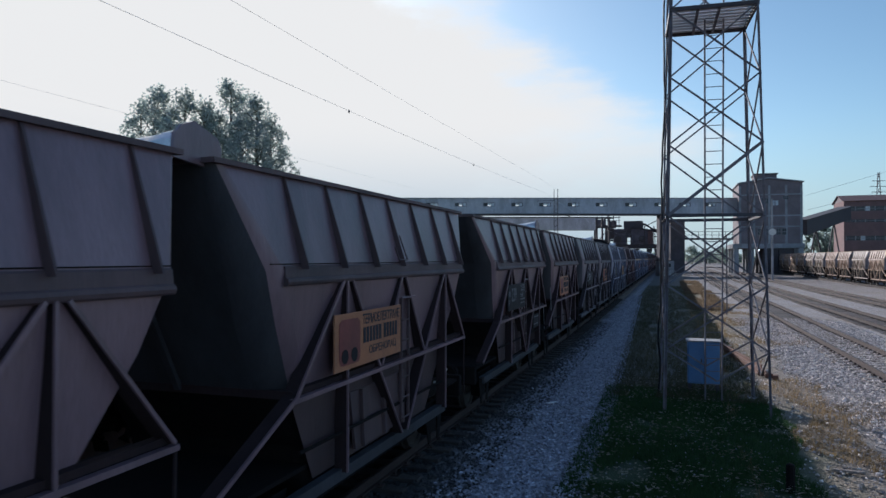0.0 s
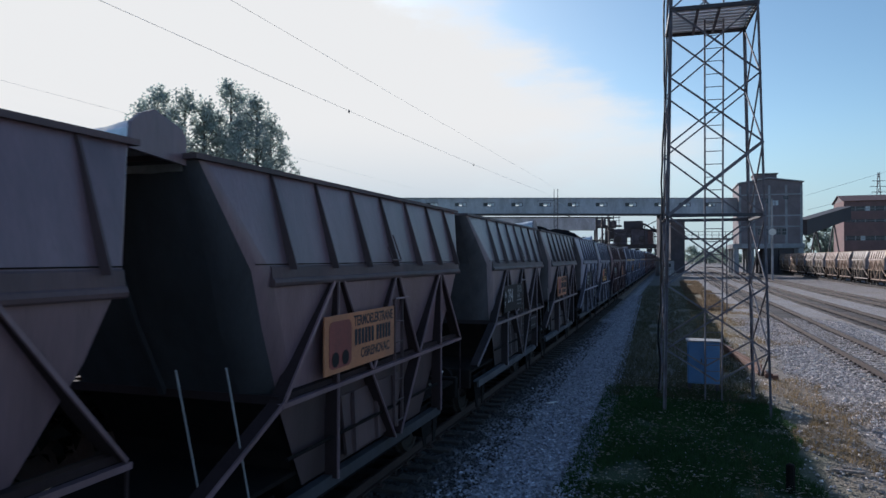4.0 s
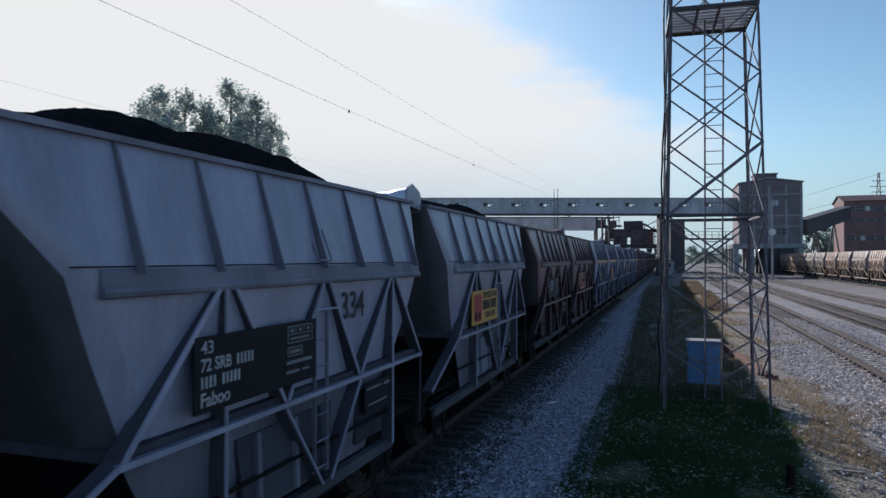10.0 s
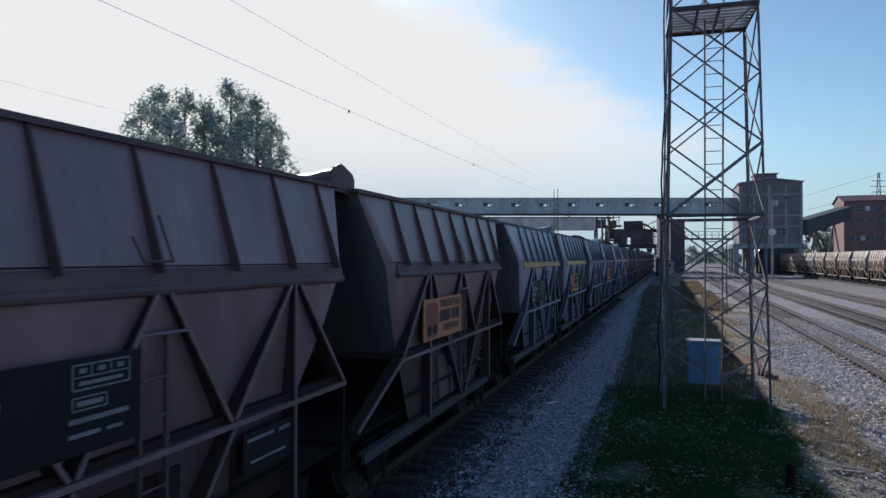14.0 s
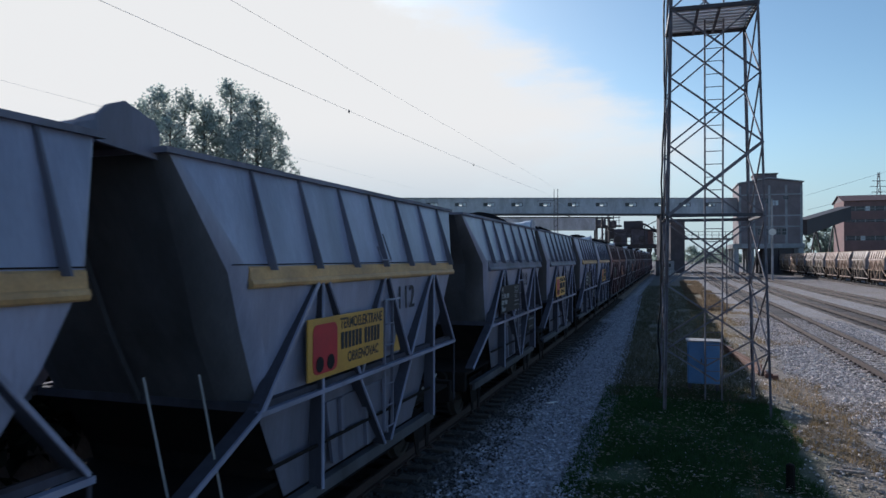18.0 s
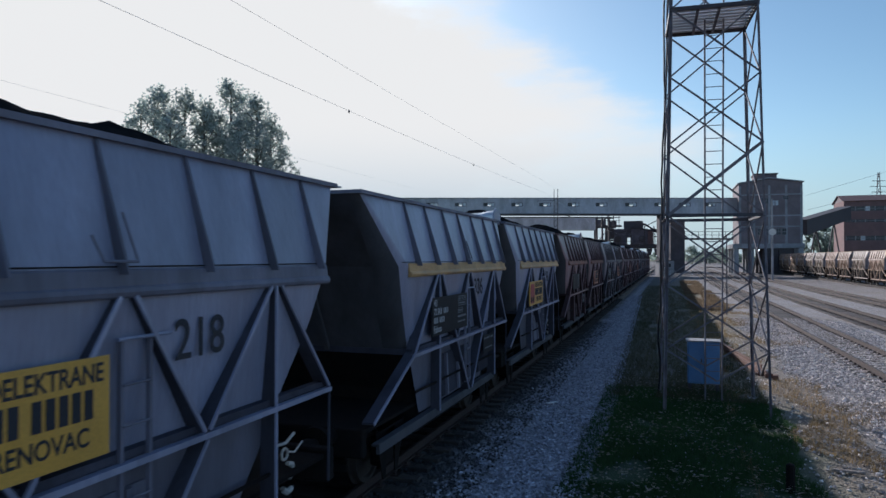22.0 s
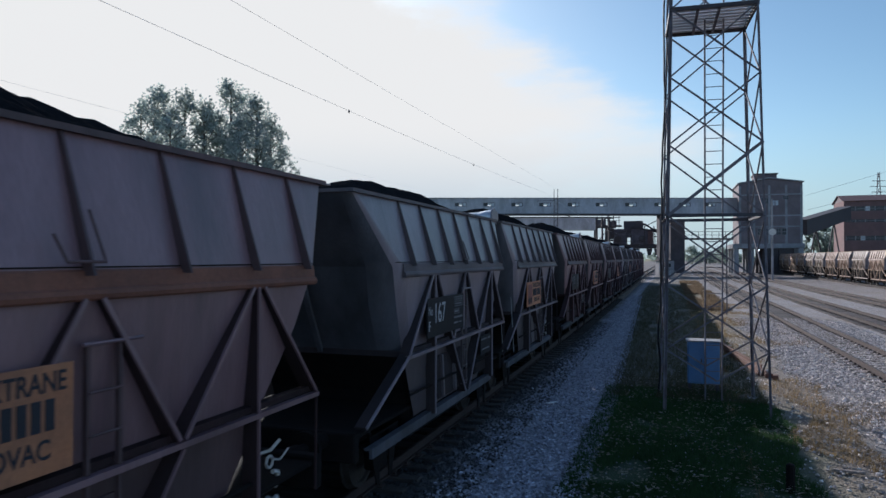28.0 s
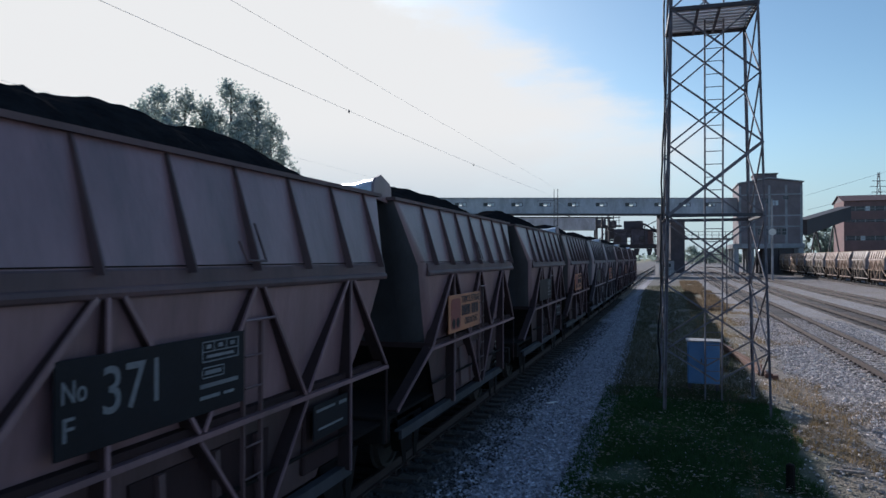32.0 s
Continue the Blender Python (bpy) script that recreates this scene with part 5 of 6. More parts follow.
def build_sorting_house():
    D = 160.0
    u = D / 1200
    root = thing("sorting_house", "tall grey-brown brick sorting house on columns with concrete bands", "building")
    root.matrix_basis, X = aligned(1308, D)
    x0, x1, dep = X(1308), X(1421), 16.0
    ze, za, zb = zof(326, D), zof(318, D), zof(433, D)
    # gabled shell
    bm = bmesh.new()
    prof = [(x0, zb), (x1, zb), (x1, ze), (X(1362), za), (x0, ze)]
    a = [bm.verts.new((x, 0, z)) for x, z in prof]
    b = [bm.verts.new((x, dep, z)) for x, z in prof]
    bm.faces.new(a)
    bm.faces.new(b[::-1])
    for i in range(5):
        bm.faces.new((a[i], a[(i + 1) % 5], b[(i + 1) % 5], b[i]))
    part("wall", bm, M_BRICK2, root)
    for sx, xe in ((0, x0 - 0.3), (1, x1 + 0.3)):
        bm = bmesh.new()
        xm = X(1362)
        q = [(xe, -0.4, ze), (xm, -0.4, za + 0.05), (xm, dep + 0.4, za + 0.05), (xe, dep + 0.4, ze)]
        plate(bm, [Vector(p) + Vector((0, 0, 0.25)) for p in q], 0.25, (0, 0, 1))
        part("roof", bm, M_CONCRETE, root)
    bm = bmesh.new()
    box(bm, (X(1338), 2, ze), (X(1378), 8, zof(309, D)), 0.04)
    pent = part("roof_house", bm, M_BRICK2, root)
    bm = bmesh.new()
    box(bm, (X(1336), 1.7, zof(309, D)), (X(1380), 8.3, zof(307, D)))
    part("roof_slab", bm, M_DARKSTEEL, pent)
    for py in (346, 383, 402):
        bm = bmesh.new()
        box(bm, (x0 - 0.06, -0.08, zof(py + 1.2, D)), (x1 + 0.06, 0.0, zof(py - 1.2, D)))
        part("concrete_band", bm, M_CONCRETE, root)
    for px in (1310, 1335, 1362, 1392, 1419):
        bm = bmesh.new()
        box(bm, (X(px) - 0.25, -0.06, zb), (X(px) + 0.25, 0.0, zof(330, D)))
        part("concrete_post", bm, M_CONCRETE, root)
    bm = bmesh.new()
    box(bm, (X(1296), -0.6, zof(440, D)), (X(1424), dep + 0.5, zof(432, D)), 0.05)
    part("base_slab", bm, M_CONCRETE, root)
    for px, py, hw, hh, lit in ((1349, 357, 3.2, 5, 0), (1357, 357, 3.2, 5, 0), (1369, 361, 2.6, 4.6, 1), (1375.5, 361, 2.6, 4.6, 1), (1389, 352, 2.4, 3, 0), (1345, 411, 4, 6, 0), (1355, 411, 4, 6, 0), (1366, 411, 4, 6, 0), (1378, 411, 4, 6, 0), (1388, 411, 4, 6, 0), (1394, 352, 2.4, 3, 0)):
        wn = thing("window", "", "")
        wn.parent = root
        bm = bmesh.new()
        box(bm, (X(px - hw), -0.04, zof(py + hh, D)), (X(px + hw), -0.004, zof(py - hh, D)))
        part("frame", bm, M_CONCRETE, wn)
        for i in (-1, 1):
            for j in (-1, 1):
                bm = bmesh.new()
                box(bm, (X(px + i * hw * 0.48 - hw * 0.42), -0.07, zof(py + j * hh * 0.48 + hh * 0.42, D)), (X(px + i * hw * 0.48 + hw * 0.42), -0.045, zof(py + j * hh * 0.48 - hh * 0.42, D)))
                part("pane", bm, M_PANEW if lit else M_GLASS, wn)
    for px in (1303, 1330, 1364, 1392, 1418):
        for y in (0.5, 8, 15):
            bm = bmesh.new()
            w = 1.6 if px in (1364, 1392) else 0.55
            box(bm, (X(px) - w, y - 0.5, 0), (X(px) + w, y + 0.5, zof(440, D)), 0.04)
            part("column", bm, M_CONCRETE if w < 1 else M_DARKSTEEL, root)


build_sorting_house()


def build_incline():
    D = 175.0
    p0, p1 = at_depth(1417, 404, 172), at_depth(1497, 378, 205)
    root = thing("inclined_conveyor", "dark inclined conveyor gallery between two buildings", "conveyor")
    bm = bmesh.new()
    bar(bm, p0, p1, 3.0, 3.6)
    part("gallery", bm, M_DARKSTEEL, root)
    bm = bmesh.new()
    up = Vector((0, 0, 2.0))
    bar(bm, p0 + up, p1 + up, 3.4, 0.25)
    part("roof", bm, M_DARKSTEEL, root)
    for f in (0.3, 0.7):
        q = p0.lerp(p1, f)
        for s in (-2.2, 2.2):
            bm = bmesh.new()
            bar(bm, (q.x + s, q.y, -0.2), (q.x, q.y, q.z - 1.6), 0.35, 0.35)
            part("trestle_leg", bm, M_DARKSTEEL, root)


build_incline()


def build_mill():
    D = 215.0
    u = D / 1200
    root = thing("brick_mill", "long red brick industrial building with window bands", "building")
    root.matrix_basis, X = aligned(1494, D)
    x0, x1, dep = X(1494), X(1494) + 60, 14.0
    zt = zof(356, D)
    bm = bmesh.new()
    bands = ((366, 374), (389, 394), (418, 426))
    prev = zt
    for a, b in bands:
        box(bm, (x0, 0, zof(a, D)), (x1, 0.3, prev))
        prev = zof(b, D)
    box(bm, (x0, 0, 0), (x1, 0.3, prev))
    box(bm, (x0, 0.3, 0), (x0 + 0.3, dep, zt))
    box(bm, (x1 - 0.3, 0.3, 0), (x1, dep, zt))
    box(bm, (x0 + 0.3, dep - 0.3, 0), (x1 - 0.3, dep, zt))
    part("wall", bm, M_BRICK, root)
    bm = bmesh.new()
    xm = dep / 2
    a = [bm.verts.new(p) for p in ((x0 - 0.02, 0, zt), (x0 - 0.02, dep, zt), (x0 - 0.02, dep / 2, zof(350, D) + 1.0))]
    bm.faces.new(a)
    part("gable", bm, M_BRICK2, root)
    for s in (0, 1):
        bm = bmesh.new()
        ye = -0.6 if s == 0 else dep + 0.6
        plate(bm, [(x0 - 0.5, ye, zt), (x1 + 0.5, ye, zt), (x1 + 0.5, dep / 2, zof(350, D) + 1.2), (x0 - 0.5, dep / 2, zof(350, D) + 1.2)], 0.2, (0, -1, 1))
        part("roof", bm, M_ROOF, root)
    rng = random.Random(8)
    for a, b in bands:
        for i in range(22):
            wn = thing("window", "", "")
            wn.parent = root
            xa = x0 + 0.6 + i * 2.7
            bm = bmesh.new()
            for xx in (xa, xa + 2.6):
                bar(bm, (xx, 0.12, zof(b, D)), (xx, 0.12, zof(a, D)), 0.16, 0.16)
            bar(bm, (xa, 0.12, (zof(a, D) + zof(b, D)) / 2), (xa + 2.6, 0.12, (zof(a, D) + zof(b, D)) / 2), 0.1, 0.1)
            part("frame", bm, M_CONCRETE, wn)
            for j in range(2):
                bm = bmesh.new()
                box(bm, (xa + 0.1 + j * 1.25, 0.14, zof(b, D)), (xa + 1.25 + j * 1.25, 0.17, zof(a, D)))
                part("pane", bm, M_PANEW if rng.random() < 0.09 else M_GLASS, wn)


build_mill()


# ---- parked train ----
PARKED_X = 25.8


def build_parked():
    rng = random.Random(11)
    base = {}
    y = 66.0
    for i in range(17):
        colour = rng.choice(("tan", "tan", "sand", "sand"))
        m = pose(PARKED_X, y, 0)
        if colour not in base:
            w = base[colour] = build_wagon(True, colour, "", m, light="left", group="parked empty wagons")
            tagged(w, "dusty sunlit steel hopper wagon parked on a siding")
        else:
            copy_thing(base[colour], m)
        y += 8.66 if i % 2 else 8.29


build_parked()


# ---- poles, wires, pylon ----
def build_pole(name, label, base, height, r0, r1, mat):
    root = thing(name, label, "pole", pose(base[0], base[1], -0.08))
    bm = bmesh.new()
    lathe(bm, (0, 0, -0.1), (0, 0, 1), ((0, r0), (height * 0.5, (r0 + r1) / 2), (height, r1)), 10)
    part("shaft", bm, mat, root)
    return root


def build_poles():
    b = at_depth(1286, 457, 45)
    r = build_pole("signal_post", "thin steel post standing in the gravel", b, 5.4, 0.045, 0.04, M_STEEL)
    b = at_depth(1367, 457, 110)
    r = build_pole("yard_pole", "pale concrete pole with a round sign", b, 13.5, 0.18, 0.12, M_CONCRETE)
    bm = bmesh.new()
    lathe(bm, (0, -0.2, 8.0), (0, -1, 0), ((0, 0.55), (0.04, 0.55)), 20)
    part("round_sign", bm, M_PALE, r)
    # catenary portal by the gallery
    D = 150.0
    u = D / 1200
    root = thing("catenary_mast", "steel catenary mast with cross arm over the track", "mast", frame_at(984, D))
    for o in (-0.4, 0.4):
        bm = bmesh.new()
        bar(bm, (o, 0, 0), (o, 0, zof(335, D)), 0.12, 0.12)
        part("post", bm, M_DARKSTEEL, root)
    bm = bmesh.new()
    for i in range(14):
        bar(bm, (-0.4, 0, 1 + i * 1.2), (0.4, 0, 1.6 + i * 1.2), 0.06, 0.06)
    part("lacing", bm, M_DARKSTEEL, root)
    bm = bmesh.new()
    bar(bm, (-0.4, 0, zof(376, D)), ((1010 - 984) * u, 0, zof(384, D)), 0.1, 0.1)
    bar(bm, (-0.4, 0, zof(355, D)), ((950 - 984) * u, 0, zof(356, D)), 0.08, 0.08)
    part("arm", bm, M_DARKSTEEL, root)

    def wire(name, x, z, sag, y0, y1, spans, r=0.008):
        bm = bmesh.new()
        prev = None
        n = 16 * spans
        for i in range(n + 1):
            f = i / n
            y = y0 + (y1 - y0) * f
            g = (f * spans) % 1.0
            p = Vector((x, y, z - sag * 4 * g * (1 - g)))
            if prev is not None:
                bar(bm, prev, p, 2 * r, 2 * r, shape="round")
            prev = p
        return bm
    root = thing("overhead_line", "thin overhead contact wire and carrier wire above the track", "overhead wire")
    part("contact_wire", wire("c", TRAIN_X, 6.62, 0.42, -30, 150, 3, 0.0028), M_WIRE, root)
    part("carrier_wire", wire("m", TRAIN_X, 7.12, 0.15, -30, 150, 3, 0.0022), M_WIRE, root)
    for y in (10.7, 18.7):
        bm = bmesh.new()
        lathe(bm, (TRAIN_X, y, 6.62 - 0.42 * (1 - (y / 30) ** 2) - 0.04), (0, 0, 1), ((0, 0.01), (0.03, 0.016), (0.07, 0.006)), 8)
        part("clamp", bm, M_DARKSTEEL, root)
    root = thing("overhead_line", "thin overhead wire above the neighbouring track", "overhead wire")
    part("contact_wire", wire("c", -10.0, 6.6, 0.12, -30, 150, 3, 0.0015), M_WIRE, root)
    # high-voltage pylon far off
    D = 620.0
    u = D / 1200
    root = thing("pylon", "distant lattice power pylon", "pylon", frame_at(1556, D))
    H2 = zof(305, D)
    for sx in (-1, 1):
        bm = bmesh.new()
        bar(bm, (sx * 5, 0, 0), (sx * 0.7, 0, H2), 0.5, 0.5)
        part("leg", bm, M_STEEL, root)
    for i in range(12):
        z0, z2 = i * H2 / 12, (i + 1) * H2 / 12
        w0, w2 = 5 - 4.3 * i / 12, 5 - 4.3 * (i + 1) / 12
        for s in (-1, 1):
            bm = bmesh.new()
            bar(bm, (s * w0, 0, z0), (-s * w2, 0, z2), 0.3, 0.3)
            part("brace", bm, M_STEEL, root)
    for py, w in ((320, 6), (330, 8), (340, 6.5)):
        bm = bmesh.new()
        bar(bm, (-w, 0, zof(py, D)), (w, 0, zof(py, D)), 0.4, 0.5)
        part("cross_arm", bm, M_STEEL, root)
    for a, b in (((1425, 347, 420), (1640, 283, 420)), ((1430, 372, 420), (1640, 318, 420))):
        bm = bmesh.new()
        bar(bm, at_depth(*a), at_depth(*b), 0.16, 0.16, shape="round")
        w = part("wire", bm, M_WIRE, root)
        w.matrix_parent_inverse = root.matrix_basis.inverted()


build_poles()


# ---- trees ----
def leaf_cloud(verts, faces, centre, radius, n, size, rng, squash=1.0):
    for _ in range(n):
        d = Vector((rng.gauss(0, 1), rng.gauss(0, 1), rng.gauss(0, 1))).normalized() * radius * rng.random() ** 0.45
        c = centre + Vector((d.x, d.y, d.z * squash))
        a = Vector((rng.gauss(0, 1), rng.gauss(0, 1), rng.gauss(0, 1))).normalized()
        b = a.orthogonal().normalized()
        s = size * rng.uniform(0.6, 1.3)
        i = len(verts)
        verts += [c - a * s, c + b * s * 0.6, c + a * s, c - b * s * 0.6]
        faces.append((i, i + 1, i + 2, i + 3))


def build_tree(base, height, spread, seed, leaves, mat, label, clumps=70, size=0.16, low=0.25, fluff=0.29):
    rng = random.Random(seed)
    root = thing("tree", label, "tree", pose(base[0], base[1], -0.2))
    bm = bmesh.new()
    lathe(bm, (0, 0, 0), (0, 0, 1), ((0, 0.045 * height ** 0.8), (height * 0.4, 0.03 * height ** 0.8), (height * 0.95, 0.03)), 9)
    tips = []
    for i in range(clumps):
        f = low + (0.98 - low) * (i + 0.5) / clumps
        a = rng.uniform(0, 2 * math.pi)
        prof = math.sin(min(1.0, (1.03 - f) / (1 - low) * 1.25) * math.pi / 2) * (0.55 + 0.45 * math.sin(math.pi * min(1, (f - low) / 0.3 + 0.25) / 2))
        r = spread * prof * rng.uniform(0.1, 1.0) ** 0.6
        tip = Vector((math.cos(a) * r, math.sin(a) * r, height * f))
        start = Vector((0, 0, max(0.1, height * f - r * 0.9)))
        if i % 2 == 0:
            bar(bm, start, tip, 0.05 + 0.05 * (1 - f), 0.05 + 0.05 * (1 - f), shape="round")
        tips.append(tip)
    part("trunk", bm, M_BARK, root)
    verts, faces = [], []
    for tip in tips:
        leaf_cloud(verts, faces, tip, rng.uniform(0.4, 1.0) * spread * fluff, leaves // clumps, size, rng, 1.1)
    me = bpy.data.meshes.new("crown")
    me.from_pydata(verts, [], faces)
    me.materials.append(None)
    part("crown", me, mat, root)


def build_trees():
    D = 60.0
    lab = "tall poplar tree with loose grey-green crown"
    for px, top, sp, seed, n in ((272, 149, 4.5, 1, 4400), (326, 156, 4.2, 2, 3800), (408, 137, 4.8, 3, 5200), (454, 168, 4.3, 4, 4200), (248, 174, 3.4, 5, 2600), (478, 202, 3.4, 6, 2800), (300, 205, 4.2, 7, 2600), (425, 205, 4.2, 8, 2600), (360, 172, 3.8, 9, 3600), (384, 195, 3.4, 10, 2600)):
        depth = D + (seed * 37 % 7)
        b = at_depth(px, 457, depth)
        build_tree(b, zof(top, depth), sp, seed, n, M_LEAF, lab, clumps=140, size=0.17, fluff=0.24)
    for px, top, D2, sp, seed in ((1440, 405, 260, 5, 21), (1462, 398, 265, 6, 22), (1478, 408, 255, 5, 23), (1225, 438, 420, 9, 24), (1250, 444, 430, 9, 25), (1275, 440, 440, 9, 26), (1290, 443, 400, 8, 27)):
        b = at_depth(px, 457, D2)
        build_tree(b, zof(top, D2), sp, seed, 1500, M_LEAF2, "distant hazy green tree", clumps=40, size=0.55, low=0.15)


build_trees()


def scatter(name, label, category, mat, n, place, shape, seed):
    """Many small alike pieces in one mesh."""
    rng = random.Random(seed)
    verts, faces = [], []
    for _ in range(n):
        p = place(rng)
        if p is not None:
            shape(verts, faces, Vector(p), rng)
    me = bpy.data.meshes.new(name)
    me.from_pydata(verts, [], faces)
    me.materials.append(None)
    tagged(part(name, me, mat), label, category, kind="stuff")


def stone(lo, hi):
    def shape(verts, faces, p, rng):
        s = rng.uniform(lo, hi)
        a = rng.uniform(0, math.pi)
        ca, sa = math.cos(a), math.sin(a)
        i = len(verts)
        for x, y, z in ((1, 0, 0.1), (0.1, 0.8, 0), (-0.9, 0.1, 0.15), (0, -0.75, 0.05), (0.1, 0.1, 0.6), (0, 0, -0.5)):
            x, y, z = (c + rng.uniform(-0.25, 0.25) for c in (x, y, z))
            verts.append(p + Vector((x * ca - y * sa, x * sa + y * ca, z)) * s)
        for j in range(4):
            faces.append((i + j, i + (j + 1) % 4, i + 4))
            faces.append((i + (j + 1) % 4, i + j, i + 5))
    return shape


def blade(lo, hi):
    def shape(verts, faces, p, rng):
        for _ in range(3):
            h = rng.uniform(lo, hi)
            a = rng.uniform(0, 2 * math.pi)
            d = Vector((math.cos(a), math.sin(a), 0))
            w = Vector((-d.y, d.x, 0)) * rng.uniform(0.004, 0.009)
            q = p + Vector((rng.uniform(-0.05, 0.05), rng.uniform(-0.05, 0.05), 0))
            tip = q + d * h * rng.uniform(0.2, 0.9) + Vector((0, 0, h))
            i = len(verts)
            verts.extend((q - w, q + w, tip))
            faces.append((i, i + 1, i + 2))
    return shape


def verge_left(y):
    return -1.6 - 1.2 * max(0.0, min(1.0, (y - 18) / 50))


def build_litter():
    def far_fall(rng, y0, y1):
        return y0 + (y1 - y0) * rng.random() ** 1.6

    def ballast(rng):
        y = far_fall(rng, 7, 70)
        x = rng.uniform(-3.75, verge_left(y) + 0.3)
        if rng.random() > (x + 3.75) * 1.05 + 0.06:
            return None
        return (x, y, -0.05 + rng.uniform(-0.015, 0.015))

    # places for the stones whose colour carries the train's shade
    def darkish(rng):
        y = far_fall(rng, 6, 40)
        x = -4.5 + 1.5 * rng.random() ** 1.3
        if x < -3.98 and abs((y + 0.1) % 0.6 - 0.3) > 0.17:
            return None
        return (x, y, -0.05 + rng.uniform(-0.015, 0.015))

    def yard(rng):
        y = far_fall(rng, 9, 46)
        x = rng.uniform(2.3, 9.5)
        if x < 5.2 and rng.random() > 0.06 + max(0.0, (x - 3.6 + 1.1 * noise.noise((x * 0.9, y * 0.45, 2.0))) / 1.2):
            return None
        return (x, y, (-0.05 if abs(x - 6.95) > 1.35 else -0.03) + rng.uniform(-0.015, 0.015))

    def verge(rng):
        y = far_fall(rng, 8, 20.5)
        x = rng.uniform(verge_left(y) - 0.1, 3.6)
        if noise.noise((x * 0.8, y * 0.8, 9.0)) < -0.45 + max(0.0, (x - 1.7) * 0.6) + max(0.0, min(0.35, (15 - y) * 0.1)):
            return None
        return (x, y, -0.09)

    def dry(rng):
        y = far_fall(rng, 9, 60)
        x = rng.uniform(1.3, 5.6)
        if noise.noise((x * 0.7, y * 0.35, 5.0)) < 0.06 * (x - 1.5):
            return None
        return (x, y, -0.09)

    def speck(rng):
        y = far_fall(rng, 8, 15.5) if rng.random() < 0.6 else rng.uniform(18, 34)
        return (rng.uniform(verge_left(y), 3.4), y, rng.uniform(-0.06, 0.02))

    scatter("ballast_stones", "loose grey ballast stones beside the running track", "gravel", M_STONE_D, 26000, ballast, stone(0.02, 0.05), 1)
    scatter("trackside_stones", "shade-darkened ballast stones at the sleeper ends", "gravel", M_STONE_B, 9000, darkish, stone(0.02, 0.045), 7)
    scatter("yard_gravel", "pale crushed stone covering the yard", "gravel", M_STONE, 76000, yard, stone(0.018, 0.058), 2)
    scatter("verge_grass", "short green grass on the verge round the mast", "grass", M_GRASS, 52000, verge, blade(0.05, 0.15), 3)
    scatter("dry_grass", "dry yellow grass tufts between the tracks", "grass", M_DRYGRASS, 26000, dry, blade(0.05, 0.17), 4)
    def weeds(rng):
        y = far_fall(rng, 19, 95)
        x = rng.uniform(verge_left(y) + 0.1, 2.4)
        if noise.noise((x * 0.8, y * 0.4, 12.0)) < -0.35:
            return None
        return (x, y, -0.09)

    def tall(rng):
        y = rng.uniform(52, 112)
        x = rng.uniform(1.6, 4.2)
        if noise.noise((x * 0.6, y * 0.12, 21.0)) < -0.1:
            return None
        return (x, y, -0.1)

    def tuft(verts, faces, p, rng):
        for _ in range(4):
            h = rng.uniform(0.15, 0.42)
            a = rng.uniform(0, 2 * math.pi)
            d = Vector((math.cos(a), math.sin(a), 0))
            w = Vector((-d.y, d.x, 0)) * rng.uniform(0.015, 0.035)
            q = p + Vector((rng.uniform(-0.15, 0.15), rng.uniform(-0.15, 0.15), 0))
            i = len(verts)
            verts.extend((q - w, q + w, q + d * h * rng.uniform(0.1, 0.5) + Vector((0, 0, h))))
            faces.append((i, i + 1, i + 2))

    scatter("tall_dry_grass", "tall brown dry grass standing between the tracks", "grass", M_WITHERED, 6500, tall, tuft, 31)
    scatter("verge_weeds", "low dull weeds on the shaded strip between the tracks", "weeds", M_WEED, 22000, weeds, blade(0.06, 0.24), 6)
    def fallen_leaf(verts, faces, p, rng):
        a = rng.uniform(0, math.pi)
        d = Vector((math.cos(a), math.sin(a), rng.uniform(-0.25, 0.25))) * rng.uniform(0.022, 0.055)
        w = Vector((-math.sin(a), math.cos(a), rng.uniform(-0.3, 0.3))) * rng.uniform(0.01, 0.026)
        i = len(verts)
        verts.extend((p - d, p + w, p + d, p - w))
        faces.append((i, i + 1, i + 2, i + 3))

    def litter(rng):
        y = far_fall(rng, 8.5, 22)
        x = rng.uniform(-1.4, 5.0)
        if noise.noise((x * 0.7, y * 0.7, 33.0)) < -0.15:
            return None
        return (x, y, rng.uniform(-0.06, 0.05))

    scatter("verge_pebbles", "small grey pebbles lying in the soil and grass", "pebbles", M_STONE_D, 1300, speck, stone(0.012, 0.026), 5)
    scatter("fallen_leaves", "dry fallen leaves strewn over the verge", "leaves", M_DEADLEAF, 7500, litter, fallen_leaf, 12)


build_litter()


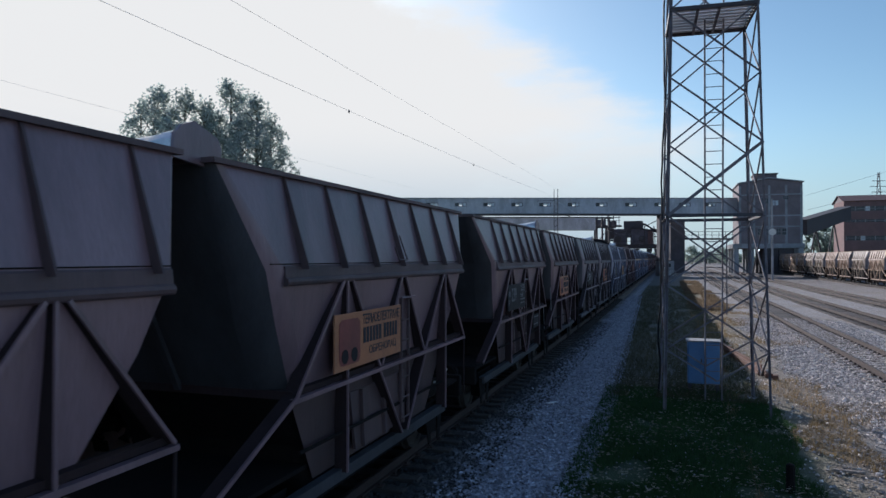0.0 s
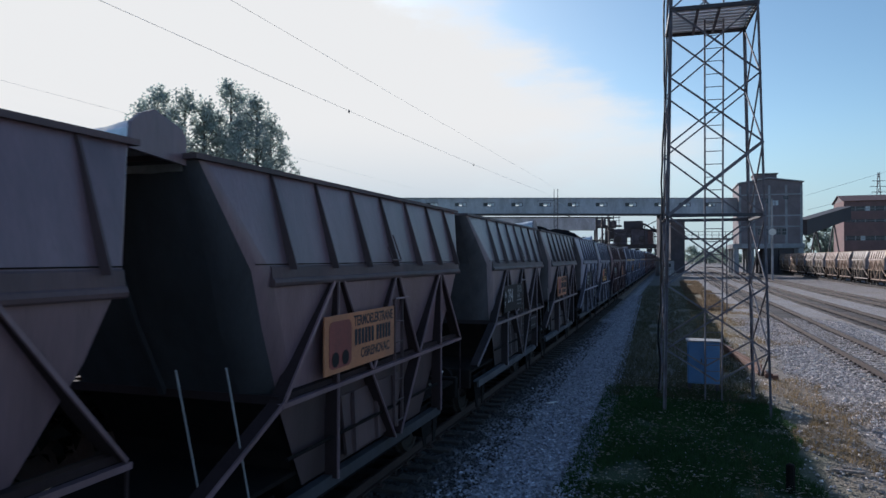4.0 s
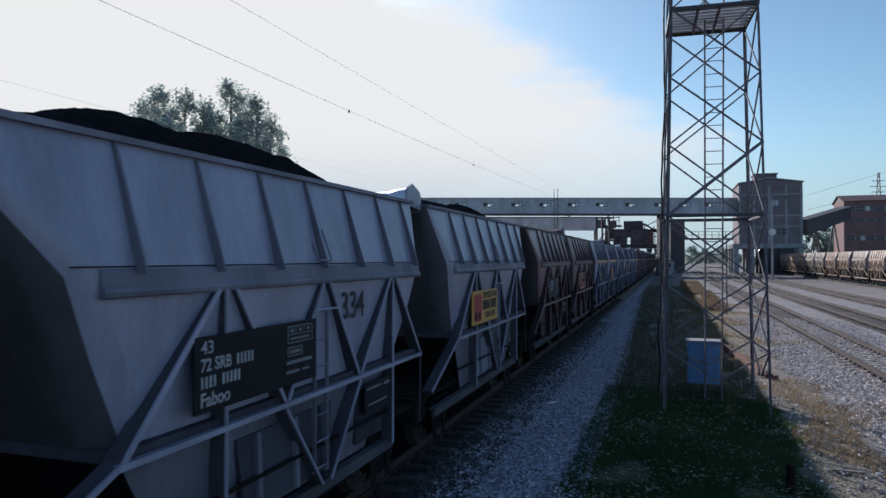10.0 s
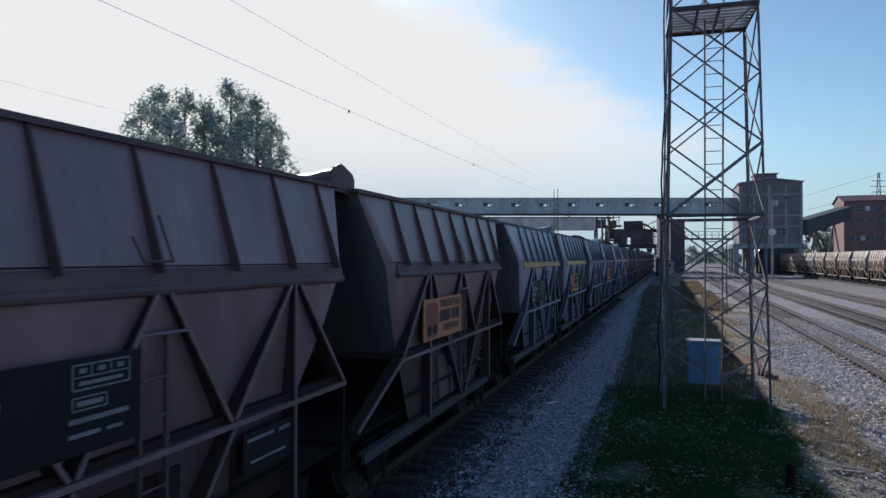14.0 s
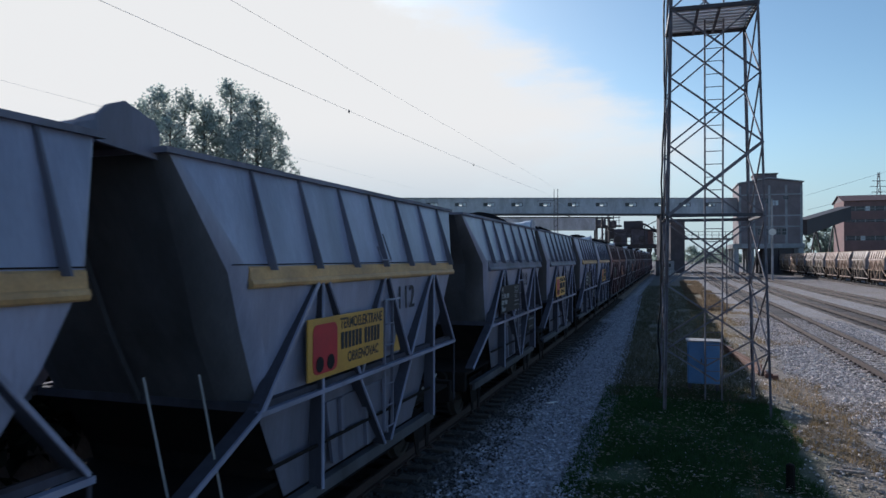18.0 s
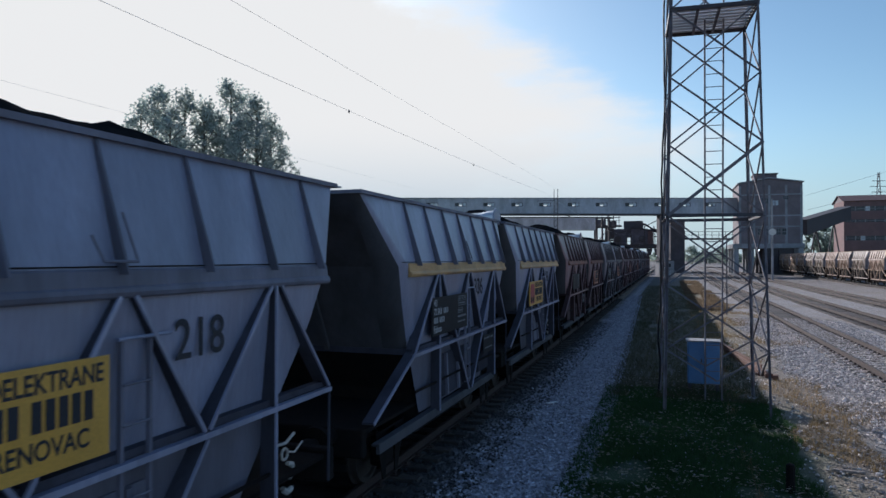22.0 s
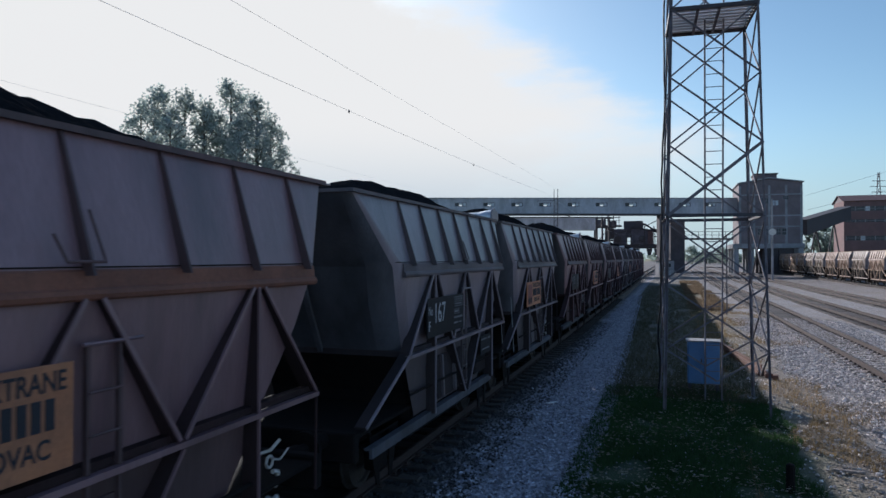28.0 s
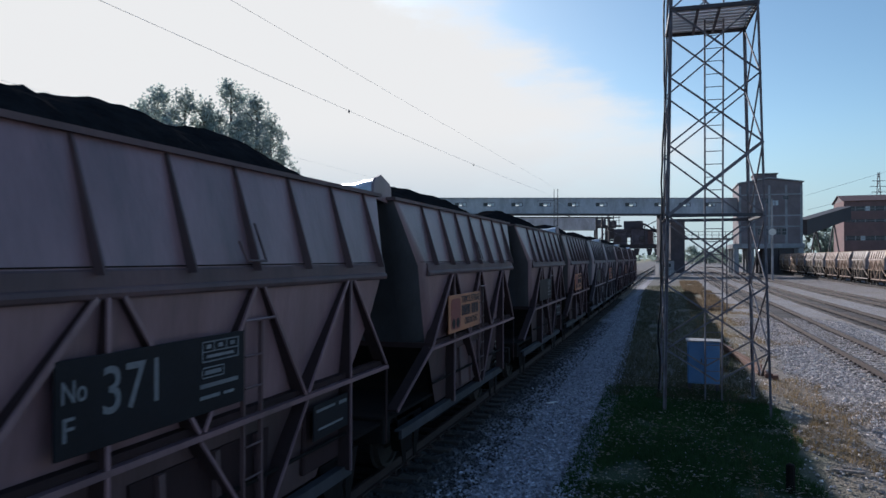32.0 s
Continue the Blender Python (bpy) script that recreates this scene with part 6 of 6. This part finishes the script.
def build_added_bank():
    """An overgrown earth bank, added unseen beyond the running track to block low sun."""
    bm = bmesh.new()
    prof = ((-7.7, -0.1), (-8.3, 0.9), (-9.2, 1.5), (-10.6, 1.4), (-12.5, -0.1))
    prev = None
    for i in range(91):
        y = -40 + 2.2 * i
        row = [bm.verts.new((x + 0.25 * noise.noise((y * 0.3, x, 1)), y, max(-0.12, z * (1 + 0.25 * noise.noise((y * 0.2, x * 0.5, 3)))))) for x, z in prof]
        if prev:
            for a in range(len(prof) - 1):
                bm.faces.new((prev[a], prev[a + 1], row[a + 1], row[a]))
        prev = row
    tagged(part("earth_bank", bm, M_SOIL, smooth=True), "added dark bank blocking light behind the running track", "bank", kind="structure")
    # shrubs added on top so that the gaps under the wagons go dark
    rng = random.Random(17)
    verts, faces = [], []
    for i in range(3000):
        y = rng.uniform(-8, 40) if i < 2000 else rng.uniform(40, 150)
        leaf_cloud(verts, faces, Vector((rng.uniform(-11.0, -8.6), y, rng.uniform(0.6, 2.85))), 0.7, 50, 0.17, rng)
    me = bpy.data.meshes.new("bank_shrubs")
    me.from_pydata(verts, [], faces)
    me.materials.append(None)
    tagged(part("bank_shrubs", me, M_SHRUB), "added dense dark shrubs blocking low sun along the bank", "shrubs", kind="stuff")


build_added_bank()


def build_backdrop():
    """A low wooded rim all round, far off."""
    rng = random.Random(3)
    verts, faces = [], []
    for i in range(2600):
        a = rng.uniform(0, 2 * math.pi)
        r = rng.uniform(700, 1100)
        leaf_cloud(verts, faces, Vector((math.sin(a) * r, math.cos(a) * r, rng.uniform(0, 7))), 7, 5, 4.0, rng, 0.6)
    me = bpy.data.meshes.new("backdrop")
    me.from_pydata(verts, [], faces)
    me.materials.append(None)
    tagged(part("backdrop", me, M_LEAF2), "low distant rim of woods round the yard", "woods", kind="stuff")


build_backdrop()

for kind_, x_ in TRACKS[:4]:
    near_, far_ = (4.0, 64.0) if kind_ == "running" else (14.0, 62.0)
    build_track(kind_, x_, -40, 330, near_, far_)
for kind_, x_ in TRACKS[4:]:
    build_track(kind_, x_, -40, 330, 0, 0)


# ---- the train's run ----
def motions():
    times = [2.0 * i for i in range(17)]
    for k, w, c in TRAIN:
        rows = [(t, pose(TRAIN_X, rear_at(k, t), 0)) for t in times]
        walk(w, rows)
        walk(c, rows)
        if -1 < k < 22:
            for ws in [o for o in w.children if o.name.split(".")[0] == "wheelset"]:
                y0 = ws.matrix_basis.translation.y
                start = rear_at(k, 0)
                walk(ws, [(t, pose(0, y0, 0.64, math.degrees((rear_at(k, t) - start) / -0.46))) for t in (0.1 * i for i in range(321))])


motions()
